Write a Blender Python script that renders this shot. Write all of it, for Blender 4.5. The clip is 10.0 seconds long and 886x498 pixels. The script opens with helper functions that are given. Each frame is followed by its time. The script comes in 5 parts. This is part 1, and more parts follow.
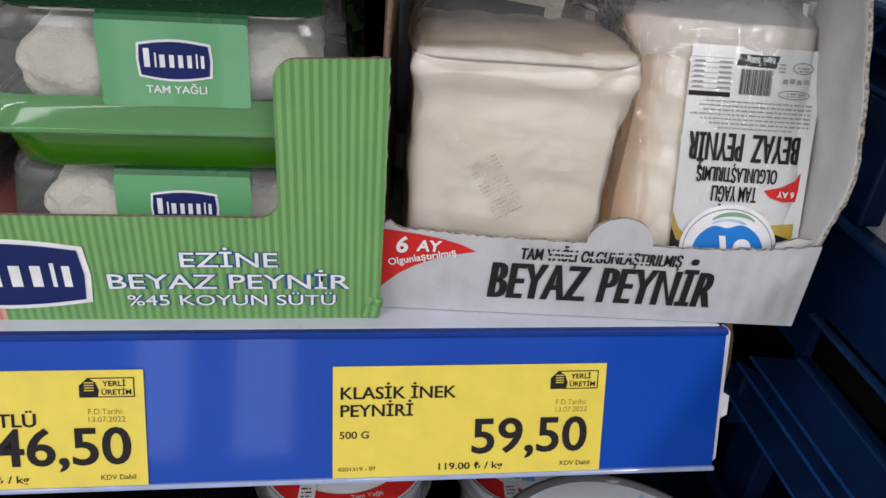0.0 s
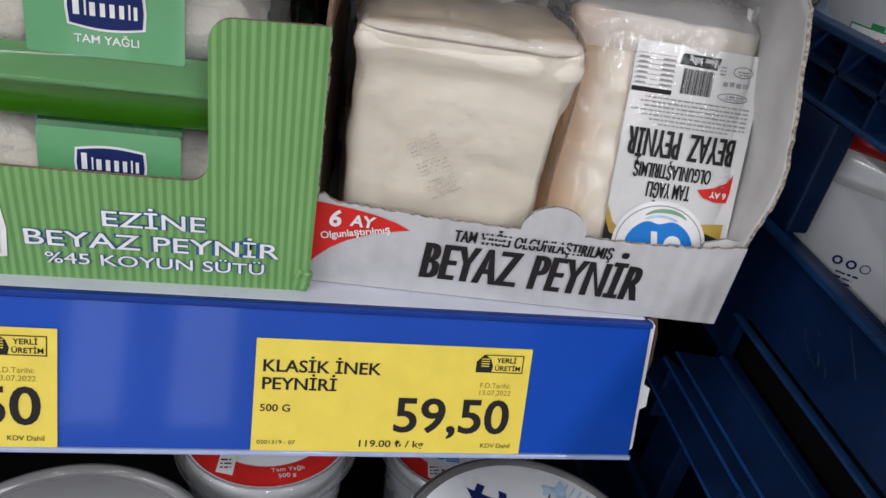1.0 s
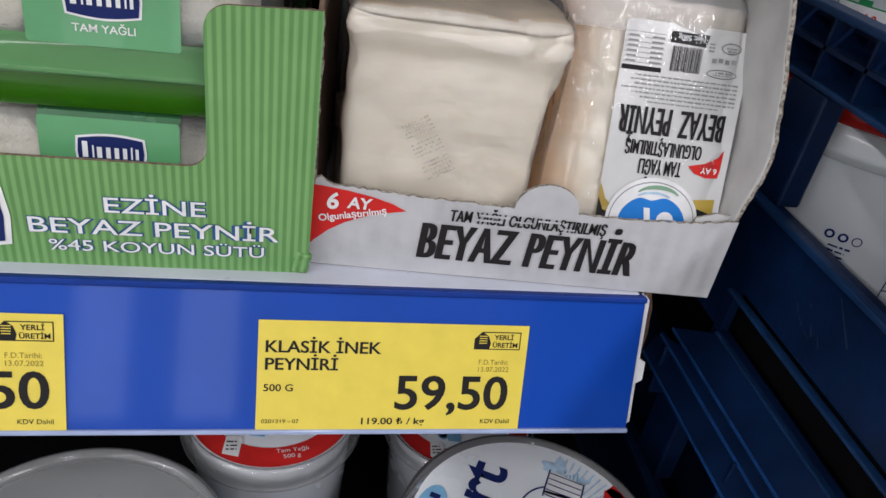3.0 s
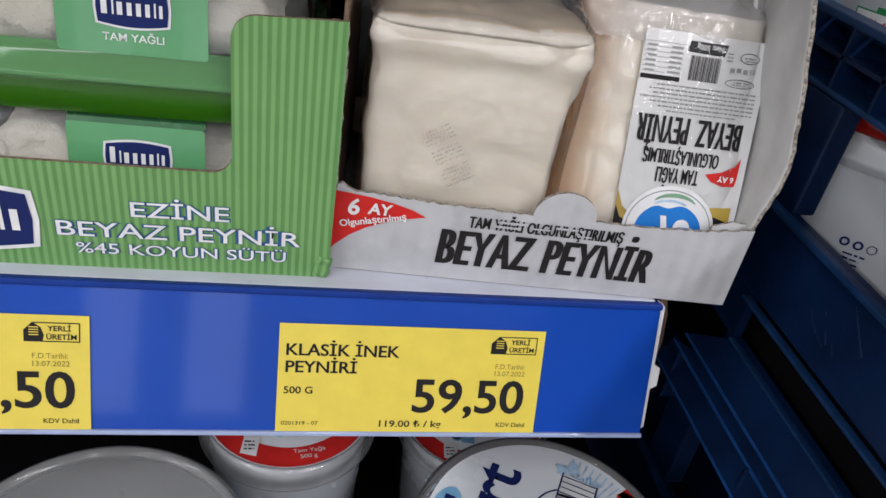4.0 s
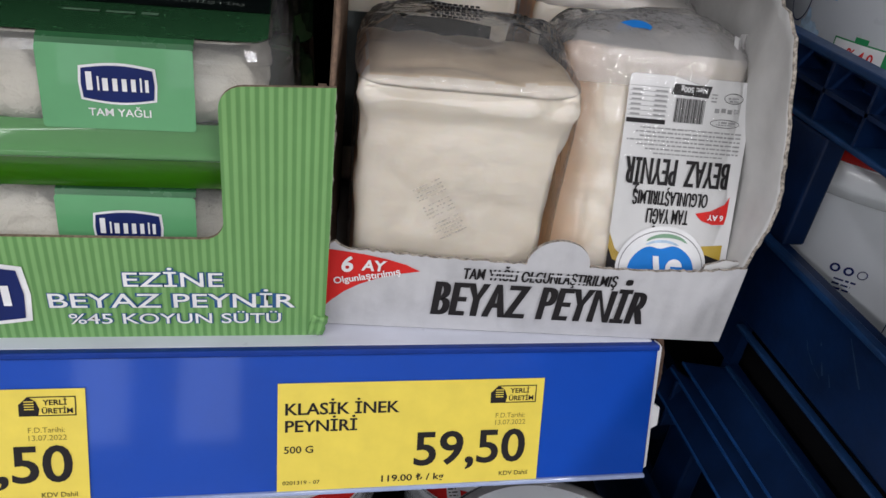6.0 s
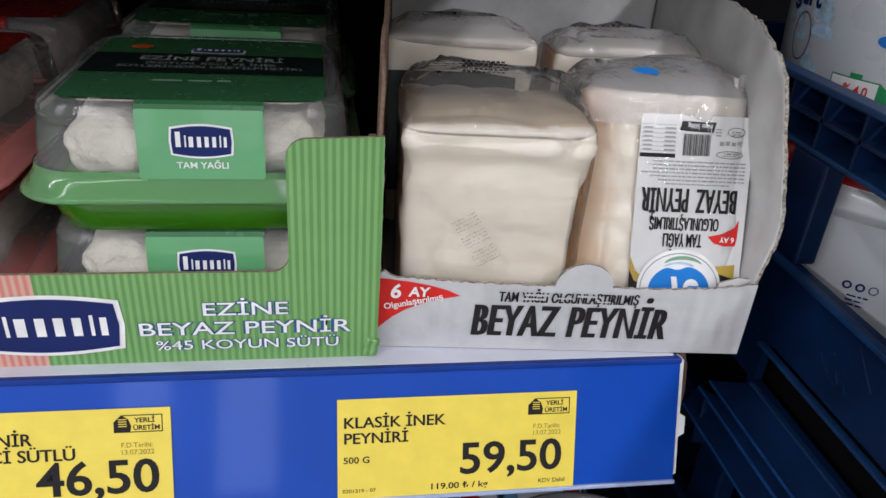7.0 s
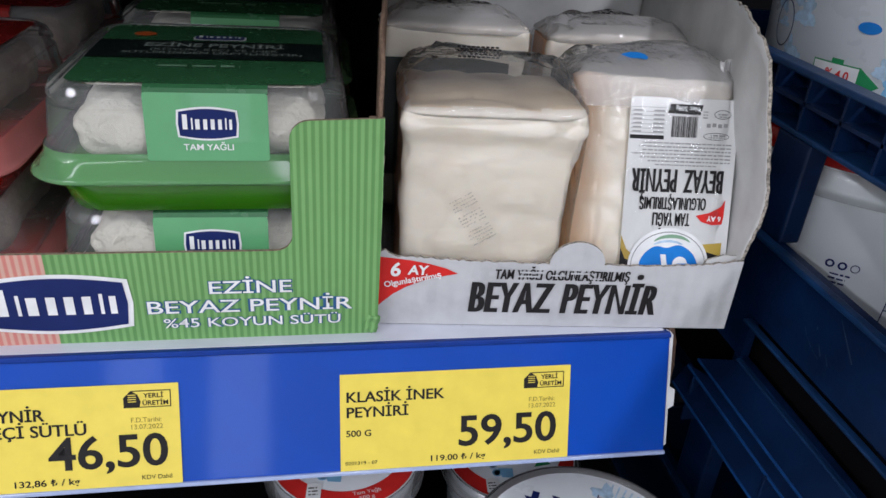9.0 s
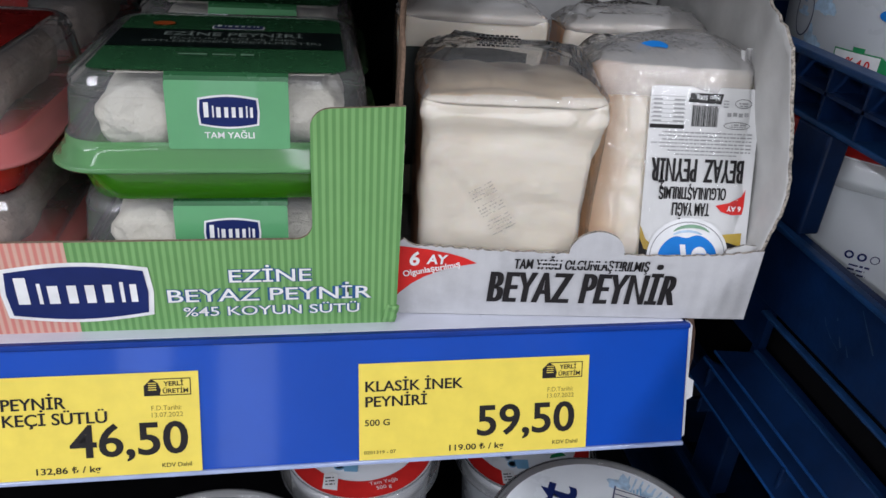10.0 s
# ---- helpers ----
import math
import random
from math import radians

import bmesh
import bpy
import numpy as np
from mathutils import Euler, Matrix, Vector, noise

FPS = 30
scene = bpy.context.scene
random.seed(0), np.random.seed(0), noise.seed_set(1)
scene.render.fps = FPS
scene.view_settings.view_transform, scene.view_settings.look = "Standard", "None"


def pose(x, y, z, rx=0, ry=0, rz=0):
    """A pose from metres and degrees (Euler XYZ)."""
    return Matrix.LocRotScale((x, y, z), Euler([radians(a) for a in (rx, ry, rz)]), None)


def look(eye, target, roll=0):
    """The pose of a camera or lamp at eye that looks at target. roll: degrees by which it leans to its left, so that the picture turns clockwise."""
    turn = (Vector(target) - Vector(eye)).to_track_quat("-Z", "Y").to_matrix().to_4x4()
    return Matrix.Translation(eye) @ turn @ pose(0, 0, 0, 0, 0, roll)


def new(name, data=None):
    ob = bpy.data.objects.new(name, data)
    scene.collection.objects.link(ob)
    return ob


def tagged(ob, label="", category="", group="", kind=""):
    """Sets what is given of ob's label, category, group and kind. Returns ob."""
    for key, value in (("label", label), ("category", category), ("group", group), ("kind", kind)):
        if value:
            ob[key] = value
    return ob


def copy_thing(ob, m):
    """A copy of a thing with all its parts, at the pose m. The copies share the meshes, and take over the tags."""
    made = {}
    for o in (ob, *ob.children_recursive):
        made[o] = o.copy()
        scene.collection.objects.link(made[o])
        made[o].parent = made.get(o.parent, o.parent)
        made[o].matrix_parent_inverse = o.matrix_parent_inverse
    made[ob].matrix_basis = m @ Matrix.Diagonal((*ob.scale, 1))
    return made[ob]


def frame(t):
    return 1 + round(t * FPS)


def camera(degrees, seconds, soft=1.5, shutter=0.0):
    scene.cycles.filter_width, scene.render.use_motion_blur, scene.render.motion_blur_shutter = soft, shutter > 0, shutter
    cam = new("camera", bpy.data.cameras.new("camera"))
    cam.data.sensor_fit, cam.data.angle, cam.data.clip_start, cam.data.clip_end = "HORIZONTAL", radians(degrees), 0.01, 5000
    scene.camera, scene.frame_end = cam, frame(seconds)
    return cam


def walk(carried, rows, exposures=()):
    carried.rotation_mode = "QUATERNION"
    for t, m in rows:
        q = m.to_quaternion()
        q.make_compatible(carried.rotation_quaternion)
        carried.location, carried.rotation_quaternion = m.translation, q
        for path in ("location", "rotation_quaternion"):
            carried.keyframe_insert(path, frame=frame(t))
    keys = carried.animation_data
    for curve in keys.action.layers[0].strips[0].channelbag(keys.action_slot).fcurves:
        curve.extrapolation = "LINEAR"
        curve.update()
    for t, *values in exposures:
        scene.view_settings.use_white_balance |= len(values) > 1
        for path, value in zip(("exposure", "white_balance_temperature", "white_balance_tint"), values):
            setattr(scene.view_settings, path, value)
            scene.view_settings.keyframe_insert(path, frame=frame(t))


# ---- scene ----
cam = camera(62.6, 10.0)
PATH = [
    (0, (0.005, 0.0, 1.245), (0.265, 1.698, 0.22), 4.9),
    (0.5, (0.01, 0.002, 1.249), (0.329, 1.695, 0.232), 7.4),
    (1, (0.012, 0.0, 1.244), (0.404, 1.656, 0.193), 11.1),
    (1.5, (0.013, -0.001, 1.248), (0.419, 1.651, 0.196), 11.2),
    (2, (0.014, -0.002, 1.251), (0.418, 1.638, 0.179), 9.8),
    (2.5, (0.015, -0.002, 1.246), (0.419, 1.626, 0.157), 10.4),
    (2.7, (0.014, -0.004, 1.243), (0.414, 1.631, 0.162), 10.2),
    (3.8, (0.011, -0.008, 1.248), (0.382, 1.639, 0.175), 9.9),
    (4, (0.008, -0.007, 1.248), (0.378, 1.632, 0.163), 10.1),
    (4.5, (0.005, -0.001, 1.243), (0.383, 1.638, 0.161), 10.2),
    (5, (0.008, 0.003, 1.247), (0.41, 1.643, 0.175), 9.3),
    (5.5, (0.007, 0.002, 1.249), (0.401, 1.648, 0.182), 8.4),
    (5.7, (0.006, 0.004, 1.254), (0.408, 1.642, 0.180), 8.6),
    (6.8, (0.006, -0.023, 1.268), (0.335, 1.708, 0.322), 4.7),
    (7, (-0.003, -0.031, 1.271), (0.307, 1.702, 0.322), 4.4),
    (7.5, (-0.008, -0.043, 1.277), (0.31, 1.698, 0.345), 3.5),
    (8, (-0.008, -0.046, 1.277), (0.318, 1.697, 0.351), 3.4),
    (8.5, (-0.008, -0.043, 1.277), (0.329, 1.691, 0.338), 3.5),
    (9, (-0.008, -0.043, 1.27), (0.328, 1.679, 0.31), 4.4),
    (9.5, (-0.01, -0.042, 1.267), (0.317, 1.672, 0.29), 4.6),
    (10, (-0.013, -0.043, 1.267), (0.303, 1.676, 0.295), 4.2),
]
walk(cam, [(t, look(eye, target, roll)) for t, eye, target, roll in PATH], ((0.0, -0.25, 6500, 10), (5.7, -0.24, 6500, 10), (7.0, -0.10, 6420, 10), (8.5, -0.09, 6180, 10), (10.0, -0.10, 6180, 10)))


# ---- light ----
def area(name, where, target, size, size_y, power, colour):
    lamp = bpy.data.lights.new(name, "AREA")
    lamp.shape, lamp.size, lamp.size_y, lamp.energy, lamp.color = "RECTANGLE", size, size_y, power, colour
    ob = new(name, lamp)
    ob.matrix_world = look(where, target)
    return ob


COOL = (0.955, 0.945, 1.0)
for x, power in ((-2.5, 112), (-1.2, 27), (0.1, 20), (1.3, 74)):
    area("ceiling_lamp", (x, -2.45, 2.78), (x, -2.45, 0), 0.16, 3.7, power, COOL)
world = bpy.data.worlds.new("world")
scene.world = world
world.use_nodes = True
world.node_tree.nodes["Background"].inputs["Color"].default_value = (0.6, 0.65, 0.7, 1)
world.node_tree.nodes["Background"].inputs["Strength"].default_value = 0.012


# ---- materials ----
class Mat:
    """A small builder of node materials."""

    def __init__(self, name):
        self.m = bpy.data.materials.new(name)
        self.m.use_nodes = True
        self.t = self.m.node_tree
        self.b = self.t.nodes["Principled BSDF"]
        self.out = self.t.nodes["Material Output"]
        self.co = None

    def node(self, kind, **values):
        n = self.t.nodes.new(kind)
        for k, v in values.items():
            n.inputs[k].default_value = v
        return n

    def link(self, a, b):
        self.t.links.new(a, b)

    def coords(self):
        if not self.co:
            self.co = self.t.nodes.new("ShaderNodeTexCoord").outputs["Object"]
        return self.co

    def noise(self, scale, detail=4.0, rough=0.55, stretch=(1, 1, 1)):
        mp = self.node("ShaderNodeMapping")
        mp.inputs["Scale"].default_value = stretch
        self.link(self.coords(), mp.inputs["Vector"])
        n = self.node("ShaderNodeTexNoise", Scale=scale, Detail=detail, Roughness=rough)
        self.link(mp.outputs["Vector"], n.inputs["Vector"])
        return n.outputs["Fac"]

    def ramp(self, fac, stops):
        r = self.t.nodes.new("ShaderNodeValToRGB")
        e = r.color_ramp.elements
        while len(e) < len(stops):
            e.new(0.5)
        for el, (p, c) in zip(e, stops):
            el.position, el.color = p, (*c, 1) if len(c) == 3 else c
        self.link(fac, r.inputs["Fac"])
        return r.outputs["Color"]

    def math(self, op, a, b=None):
        n = self.t.nodes.new("ShaderNodeMath")
        n.operation = op
        for i, v in enumerate((a, b)):
            if v is None:
                continue
            if isinstance(v, (int, float)):
                n.inputs[i].default_value = v
            else:
                self.link(v, n.inputs[i])
        return n.outputs[0]

    def mix(self, fac, a, b):
        n = self.t.nodes.new("ShaderNodeMix")
        n.data_type = "RGBA"
        for sock, v in ((n.inputs[0], fac), (n.inputs[6], a), (n.inputs[7], b)):
            if isinstance(v, (int, float)):
                sock.default_value = v
            elif isinstance(v, tuple):
                sock.default_value = (*v, 1)
            else:
                self.link(v, sock)
        return n.outputs[2]

    def axis(self, i):
        s = self.t.nodes.new("ShaderNodeSeparateXYZ")
        self.link(self.coords(), s.inputs[0])
        return s.outputs[i]

    def colour(self, c):
        if isinstance(c, tuple):
            self.b.inputs["Base Color"].default_value = (*c, 1)
        else:
            self.link(c, self.b.inputs["Base Color"])

    def bump(self, height, strength, distance):
        n = self.node("ShaderNodeBump", Strength=strength, Distance=distance)
        self.link(height, n.inputs["Height"])
        self.link(n.outputs["Normal"], self.b.inputs["Normal"])
        return n

    def set(self, **values):
        for k, v in values.items():
            s = self.b.inputs[k.replace("_", " ")]
            if isinstance(v, (int, float, tuple)):
                s.default_value = v
            else:
                self.link(v, s)
        return self.m


def plain(name, c, rough=0.5, var=0.12, scale=60.0, bump=0.0, bump_scale=400.0, **more):
    """A surface with slight variation of tone and roughness and a fine relief."""
    m = Mat(name)
    low = tuple(x * (1 - var) for x in c)
    high = tuple(min(1.0, x * (1 + var)) for x in c)
    m.colour(m.ramp(m.noise(scale), [(0.3, low), (0.7, high)]))
    r = m.math("MULTIPLY_ADD", m.noise(scale * 2.3), 0.15)
    r.node.inputs[2].default_value = max(0.02, rough - 0.07)
    m.set(Roughness=r)
    if bump:
        m.bump(m.noise(bump_scale), bump, 0.0012 if bump_scale < 100 else 0.0005)
    return m.set(**more)


def clear(name, tint, haze=0.06, rough=0.05, gloss=1.0, wrinkle=0.0, scale=90.0, stretch=(1, 1, 1), even=False):
    """Thin clear plastic: see-through, with a gloss that grows towards the edge and a faint haze."""
    m = Mat(name)
    m.t.nodes.remove(m.b)
    tr = m.node("ShaderNodeBsdfTransparent")
    tr.inputs["Color"].default_value = (*tint, 1)
    df = m.node("ShaderNodeBsdfDiffuse")
    df.inputs["Color"].default_value = (*[min(1, x * 0.9) for x in tint], 1)
    gl = m.node("ShaderNodeBsdfGlossy")
    gl.inputs["Roughness"].default_value = rough
    fr = m.node("ShaderNodeFresnel", IOR=1.45)
    one = m.t.nodes.new("ShaderNodeMixShader")
    hz = m.math("MULTIPLY", m.math("POWER", m.noise(scale * 0.7), 2.0), haze * 4)
    if even:
        one.inputs[0].default_value = haze
    else:
        m.link(hz, one.inputs[0])
    m.link(tr.outputs[0], one.inputs[1])
    m.link(df.outputs[0], one.inputs[2])
    two = m.t.nodes.new("ShaderNodeMixShader")
    m.link(m.math("MULTIPLY", fr.outputs[0], gloss), two.inputs[0])
    m.link(one.outputs[0], two.inputs[1])
    m.link(gl.outputs[0], two.inputs[2])
    if wrinkle:
        bp = m.node("ShaderNodeBump", Strength=wrinkle, Distance=0.002)
        m.link(m.noise(scale, 3.0, 0.6, stretch), bp.inputs["Height"])
        m.link(bp.outputs["Normal"], gl.inputs["Normal"])
        m.link(bp.outputs["Normal"], fr.inputs["Normal"])
    m.link(two.outputs[0], m.out.inputs["Surface"])
    return m.m


def print_board(name, low, high, pitch, pink=None):
    """Printed corrugated board: vertical stripes of two tones, with the flutes showing as relief."""
    m = Mat(name)
    x = m.axis(0)
    wave = m.math("SINE", m.math("MULTIPLY", x, 2 * math.pi / pitch))
    s = m.math("MULTIPLY_ADD", wave, 0.5)
    s.node.inputs[2].default_value = 0.5
    col = m.ramp(s, [(0.25, low), (0.75, high)])
    if pink:
        edge, pl, ph = pink
        col = m.mix(m.math("LESS_THAN", x, edge), col, m.ramp(s, [(0.25, pl), (0.75, ph)]))
    fade = m.ramp(m.noise(35.0), [(0.3, (0.9, 0.9, 0.9)), (0.7, (1, 1, 1))])
    n = m.t.nodes.new("ShaderNodeMix")
    n.data_type, n.blend_type = "RGBA", "MULTIPLY"
    n.inputs[0].default_value = 1.0
    m.link(col, n.inputs[6])
    m.link(fade, n.inputs[7])
    m.colour(n.outputs[2])
    h = m.math("ADD", m.math("MULTIPLY", wave, 0.25), m.noise(180.0))
    m.bump(h, 0.3, 0.0006)
    return m.set(Roughness=0.42)


def white_board():
    m = Mat("white_printed_board")
    fl = m.math("SINE", m.math("MULTIPLY", m.axis(0), 2 * math.pi / 0.0075))
    dirt = m.noise(28.0, 6.0, 0.6)
    m.colour(m.ramp(dirt, [(0.25, (0.39, 0.39, 0.40)), (0.5, (0.52, 0.52, 0.535)), (0.8, (0.59, 0.59, 0.60))]))
    m.bump(m.math("ADD", m.math("MULTIPLY", fl, 0.10), m.math("ADD", m.noise(48.0, 5.0), m.math("MULTIPLY", m.noise(19.0, 3.0, 0.5, (1, 1, 0.6)), 1.6))), 0.6, 0.0018)
    return m.set(Roughness=0.45)


def kraft(name, c, depth=0.55):
    m = Mat(name)
    m.colour(m.ramp(m.noise(700.0, 3.0), [(0.38, tuple(x * depth for x in c)), (0.6, c)]))
    m.bump(m.noise(1200.0), 0.8, 0.0006)
    return m.set(Roughness=0.85)


def cheese(name, a, b, c, crumbly=False, edge=None):
    m = Mat(name)
    body = m.mix(m.math("MULTIPLY", m.noise(14.0, 3.0), 0.9), m.ramp(m.noise(45.0, 5.0), [(0.3, a), (0.7, b)]), c)
    if edge:
        # the colour shifts to the edge tone towards one upright side
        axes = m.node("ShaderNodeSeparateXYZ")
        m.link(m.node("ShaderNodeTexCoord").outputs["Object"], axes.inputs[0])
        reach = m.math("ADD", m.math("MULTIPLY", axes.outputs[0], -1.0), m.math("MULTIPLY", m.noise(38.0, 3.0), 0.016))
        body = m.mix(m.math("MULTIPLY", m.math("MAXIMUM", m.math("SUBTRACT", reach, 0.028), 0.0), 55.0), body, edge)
    m.colour(body)
    h = m.math("ADD", m.noise(34.0, 3.0, 0.5, (1, 1, 1.6)), m.math("MULTIPLY", m.noise(300.0), 0.03))
    if crumbly:
        m.bump(m.math("ADD", m.noise(240.0, 6.0, 0.75), m.math("MULTIPLY", m.noise(95.0, 4.0), 1.4)), 1.0, 0.0030)
        return m.set(Roughness=0.7)
    m.bump(m.math("ADD", h, m.math("MULTIPLY", m.noise(150.0, 4.0, 0.6, (1, 1, 2.2)), 0.22)), 0.34, 0.003)
    return m.set(Roughness=0.5, Coat_Weight=0.4, Coat_Roughness=0.2, Subsurface_Weight=0.15, Subsurface_Radius=(0.01, 0.007, 0.004))


BLUE = plain("blue_rail_plastic", (0.004, 0.060, 0.405), 0.35, 0.1, 12.0, Coat_Weight=0.62, Coat_Roughness=0.07, Specular_IOR_Level=0.2)
BLUE_DARK = plain("blue_rail_groove", (0.004, 0.034, 0.24), 0.5, Specular_IOR_Level=0.2)
CLEAR_LIP = plain("clear_rail_lip", (0.34, 0.41, 0.62), 0.2, Coat_Weight=0.5)
STEEL = plain("pale_shelf_enamel", (0.60, 0.62, 0.70), 0.3, 0.08, 30.0, Coat_Weight=0.3)
WHITE_PL = plain("white_plastic", (0.75, 0.75, 0.76), 0.4)
RUST = plain("brown_shelf_edge", (0.10, 0.055, 0.035), 0.7, 0.4, 220.0, 0.5)
YELLOW = plain("yellow_tag_paper", (0.80, 0.635, 0.085), 0.42, 0.05, 80.0, 0.05, 900.0, Coat_Weight=0.25, Coat_Roughness=0.2)
INK = plain("black_ink", (0.020, 0.018, 0.019), 0.5, Specular_IOR_Level=0.15)
INK_GREY = plain("worn_ink", (0.30, 0.23, 0.05), 0.6, Specular_IOR_Level=0.15)
GREEN_BOARD = print_board("green_striped_board", (0.122, 0.295, 0.088), (0.205, 0.42, 0.145), 0.0029, (-0.1145, (0.62, 0.22, 0.18), (0.66, 0.40, 0.32)))
WHITE_BOARD = white_board()
GREY_BOARD = plain("grey_inner_board", (0.56, 0.56, 0.55), 0.7, 0.12, 40.0, 0.3, 120.0)
# a darker grey than the other inner boards, for the carton's rear panel
GREY_BACK = plain("darker_grey_board", (0.44, 0.44, 0.435), 0.75, 0.15, 40.0, 0.3, 120.0)
KRAFT = kraft("corrugated_board_edge", (0.30, 0.22, 0.15))
KRAFT_IN = kraft("brown_board", (0.24, 0.155, 0.105), 0.75)
PALE_EDGE = kraft("pale_corrugated_edge", (0.46, 0.41, 0.35), 0.32)
RED_PRINT = plain("red_print", (0.62, 0.025, 0.022), 0.4, Specular_IOR_Level=0.15)
WHITE_PRINT = plain("white_print", (0.80, 0.80, 0.80), 0.45)
NAVY_PRINT = plain("navy_print", (0.012, 0.022, 0.115), 0.4, Specular_IOR_Level=0.15)
BLUE_PRINT = plain("blue_print", (0.02, 0.20, 0.62), 0.35, Specular_IOR_Level=0.15)
SKY_PRINT = plain("pale_blue_print", (0.22, 0.48, 0.72), 0.4)
DAB_PRINT = plain("washed_blue_print", (0.46, 0.62, 0.80), 0.4, 0.3, 200.0)
GREEN_PRINT = plain("green_print", (0.03, 0.27, 0.10), 0.4, Specular_IOR_Level=0.15)
SAGE_PRINT = plain("sage_green_print", (0.20, 0.36, 0.23), 0.4)
OUTLINE_PRINT = plain("slate_blue_print", (0.035, 0.11, 0.26), 0.4, Specular_IOR_Level=0.15)
DIM_PRINT = plain("pale_grey_green_print", (0.30, 0.36, 0.32), 0.4)
GOLD_PRINT = plain("gold_print", (0.52, 0.36, 0.05), 0.4)
ORANGE_PRINT = plain("orange_print", (0.55, 0.10, 0.02), 0.4)
LABEL_GREEN = plain("green_label_film", (0.115, 0.355, 0.155), 0.3, 0.05, Coat_Weight=0.4)
LABEL_DARK = plain("dark_green_label_film", (0.04, 0.15, 0.06), 0.25, 0.05, Coat_Weight=0.5)
LABEL_BLACK = plain("black_green_label_film", (0.008, 0.014, 0.013), 0.35, Coat_Weight=0.15)
LABEL_RED = plain("red_label_film", (0.25, 0.014, 0.012), 0.25, Coat_Weight=0.5)
LABEL_WHITE = plain("white_pack_label", (0.73, 0.73, 0.73), 0.35, 0.06, 20.0, 0.25, 70.0, Coat_Weight=0.5, Coat_Roughness=0.15)
TUB_GREEN = plain("bright_green_plastic", (0.040, 0.185, 0.006), 0.22, 0.06, 25.0, Coat_Weight=0.5, Subsurface_Weight=0.1)
TUB_RED = plain("bright_red_plastic", (0.46, 0.014, 0.01), 0.25, 0.06, Coat_Weight=0.5)
RIM_GREEN = clear("clear_green_rim", (0.30, 0.66, 0.29), 0.40, 0.08, even=True)
RIM_RED = clear("clear_red_rim", (0.88, 0.30, 0.29), 0.5, 0.08, even=True)
LID_CLEAR = clear("clear_lid_plastic", (0.98, 0.975, 0.97), 0.11, 0.10, even=True)
LID_HAZE = clear("hazy_lid_plastic", (0.90, 0.91, 0.91), 0.22, 0.12, even=True)
FILM = clear("crinkled_clear_film", (1.0, 0.998, 0.99), 0.010, 0.08, 0.6, 1.1, 62.0)
FILM_TOP = clear("folded_clear_film", (0.995, 0.99, 0.985), 0.10, 0.055, 1.1, 1.3, 110.0, (1, 1, 0.5), True)
FILM_MILK = clear("milky_folded_film", (1.0, 0.985, 0.975), 0.33, 0.055, 1.2, 1.4, 110.0, (1, 1, 0.5), True)
FILM_SEAL = clear("milky_film_seal", (0.98, 0.97, 0.965), 0.45, 0.14, 1.4, 1.0, 85.0, (1, 1, 0.4), True)
FILM_GLINT = clear("wrinkled_clear_film", (1.0, 0.998, 0.99), 0.016, 0.07, 0.9, 1.2, 70.0, (1, 1, 0.45))
CHEESE = cheese("ivory_cheese", (0.82, 0.755, 0.65), (0.90, 0.855, 0.77), (0.84, 0.75, 0.63))
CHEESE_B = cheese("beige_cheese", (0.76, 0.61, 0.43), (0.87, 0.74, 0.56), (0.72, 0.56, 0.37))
CHEESE_P = cheese("orange_edged_cheese", (0.82, 0.755, 0.65), (0.90, 0.855, 0.77), (0.84, 0.75, 0.63), edge=(0.84, 0.54, 0.31))
CHEESE_S = cheese("orange_cheese", (0.84, 0.52, 0.27), (0.90, 0.64, 0.40), (0.80, 0.46, 0.22))
CHEESE_W = cheese("white_crumbly_cheese", (0.70, 0.66, 0.54), (0.92, 0.90, 0.82), (0.82, 0.77, 0.64), True)
# crumbly cheese with the red tubs' tint and shade darkened into its colour
CHEESE_R = cheese("shaded_pinkish_cheese", (0.24, 0.16, 0.12), (0.38, 0.29, 0.23), (0.30, 0.21, 0.16), True)
# brighter blue: light caught along the band edges, put into the colour
CRATE_EDGE = plain("lit_blue_edge", (0.008, 0.055, 0.200), 0.3, 0.25, 90.0, 0.2, 300.0)
CRATE = plain("navy_crate_plastic", (0.0026, 0.0130, 0.050), 0.36, 0.35, 40.0, 0.25, 260.0, Specular_IOR_Level=0.3)
# crate navy lightened so that the rims read as highlights
CRATE_RIM = plain("lit_navy_rim", (0.007, 0.030, 0.092), 0.36, 0.3, 70.0, 0.3, 300.0, Specular_IOR_Level=0.35)
TUB_WHITE = plain("white_tub_plastic", (0.84, 0.87, 0.90), 0.28, 0.04, 15.0, Coat_Weight=0.3)
# white cup greyed: the shade under the shelf is put into its colour
TUB_GREY = plain("shade_greyed_cup", (0.40, 0.42, 0.45), 0.25, 0.08, 25.0, Coat_Weight=0.4)
TUB_PALE = plain("pale_blue_tub_plastic", (0.86, 0.90, 0.94), 0.3, 0.05, 15.0, Coat_Weight=0.3)
# near black: the deep shade behind and below is put into the colour
SHADE_BLACK = plain("near_black_shade", (0.004, 0.004, 0.005), 0.8, Specular_IOR_Level=0.05)
ROOM_WALL = plain("store_wall_paint", (0.55, 0.55, 0.53), 0.7)
ROOM_FLOOR = plain("store_floor_tile", (0.40, 0.39, 0.37), 0.35)


# ---- builders ----
def thing(name, m, label, category, group="", kind=""):
    ob = new(name)
    ob.empty_display_size = 0.01
    ob.matrix_world = m
    return tagged(ob, label, category, group, kind)


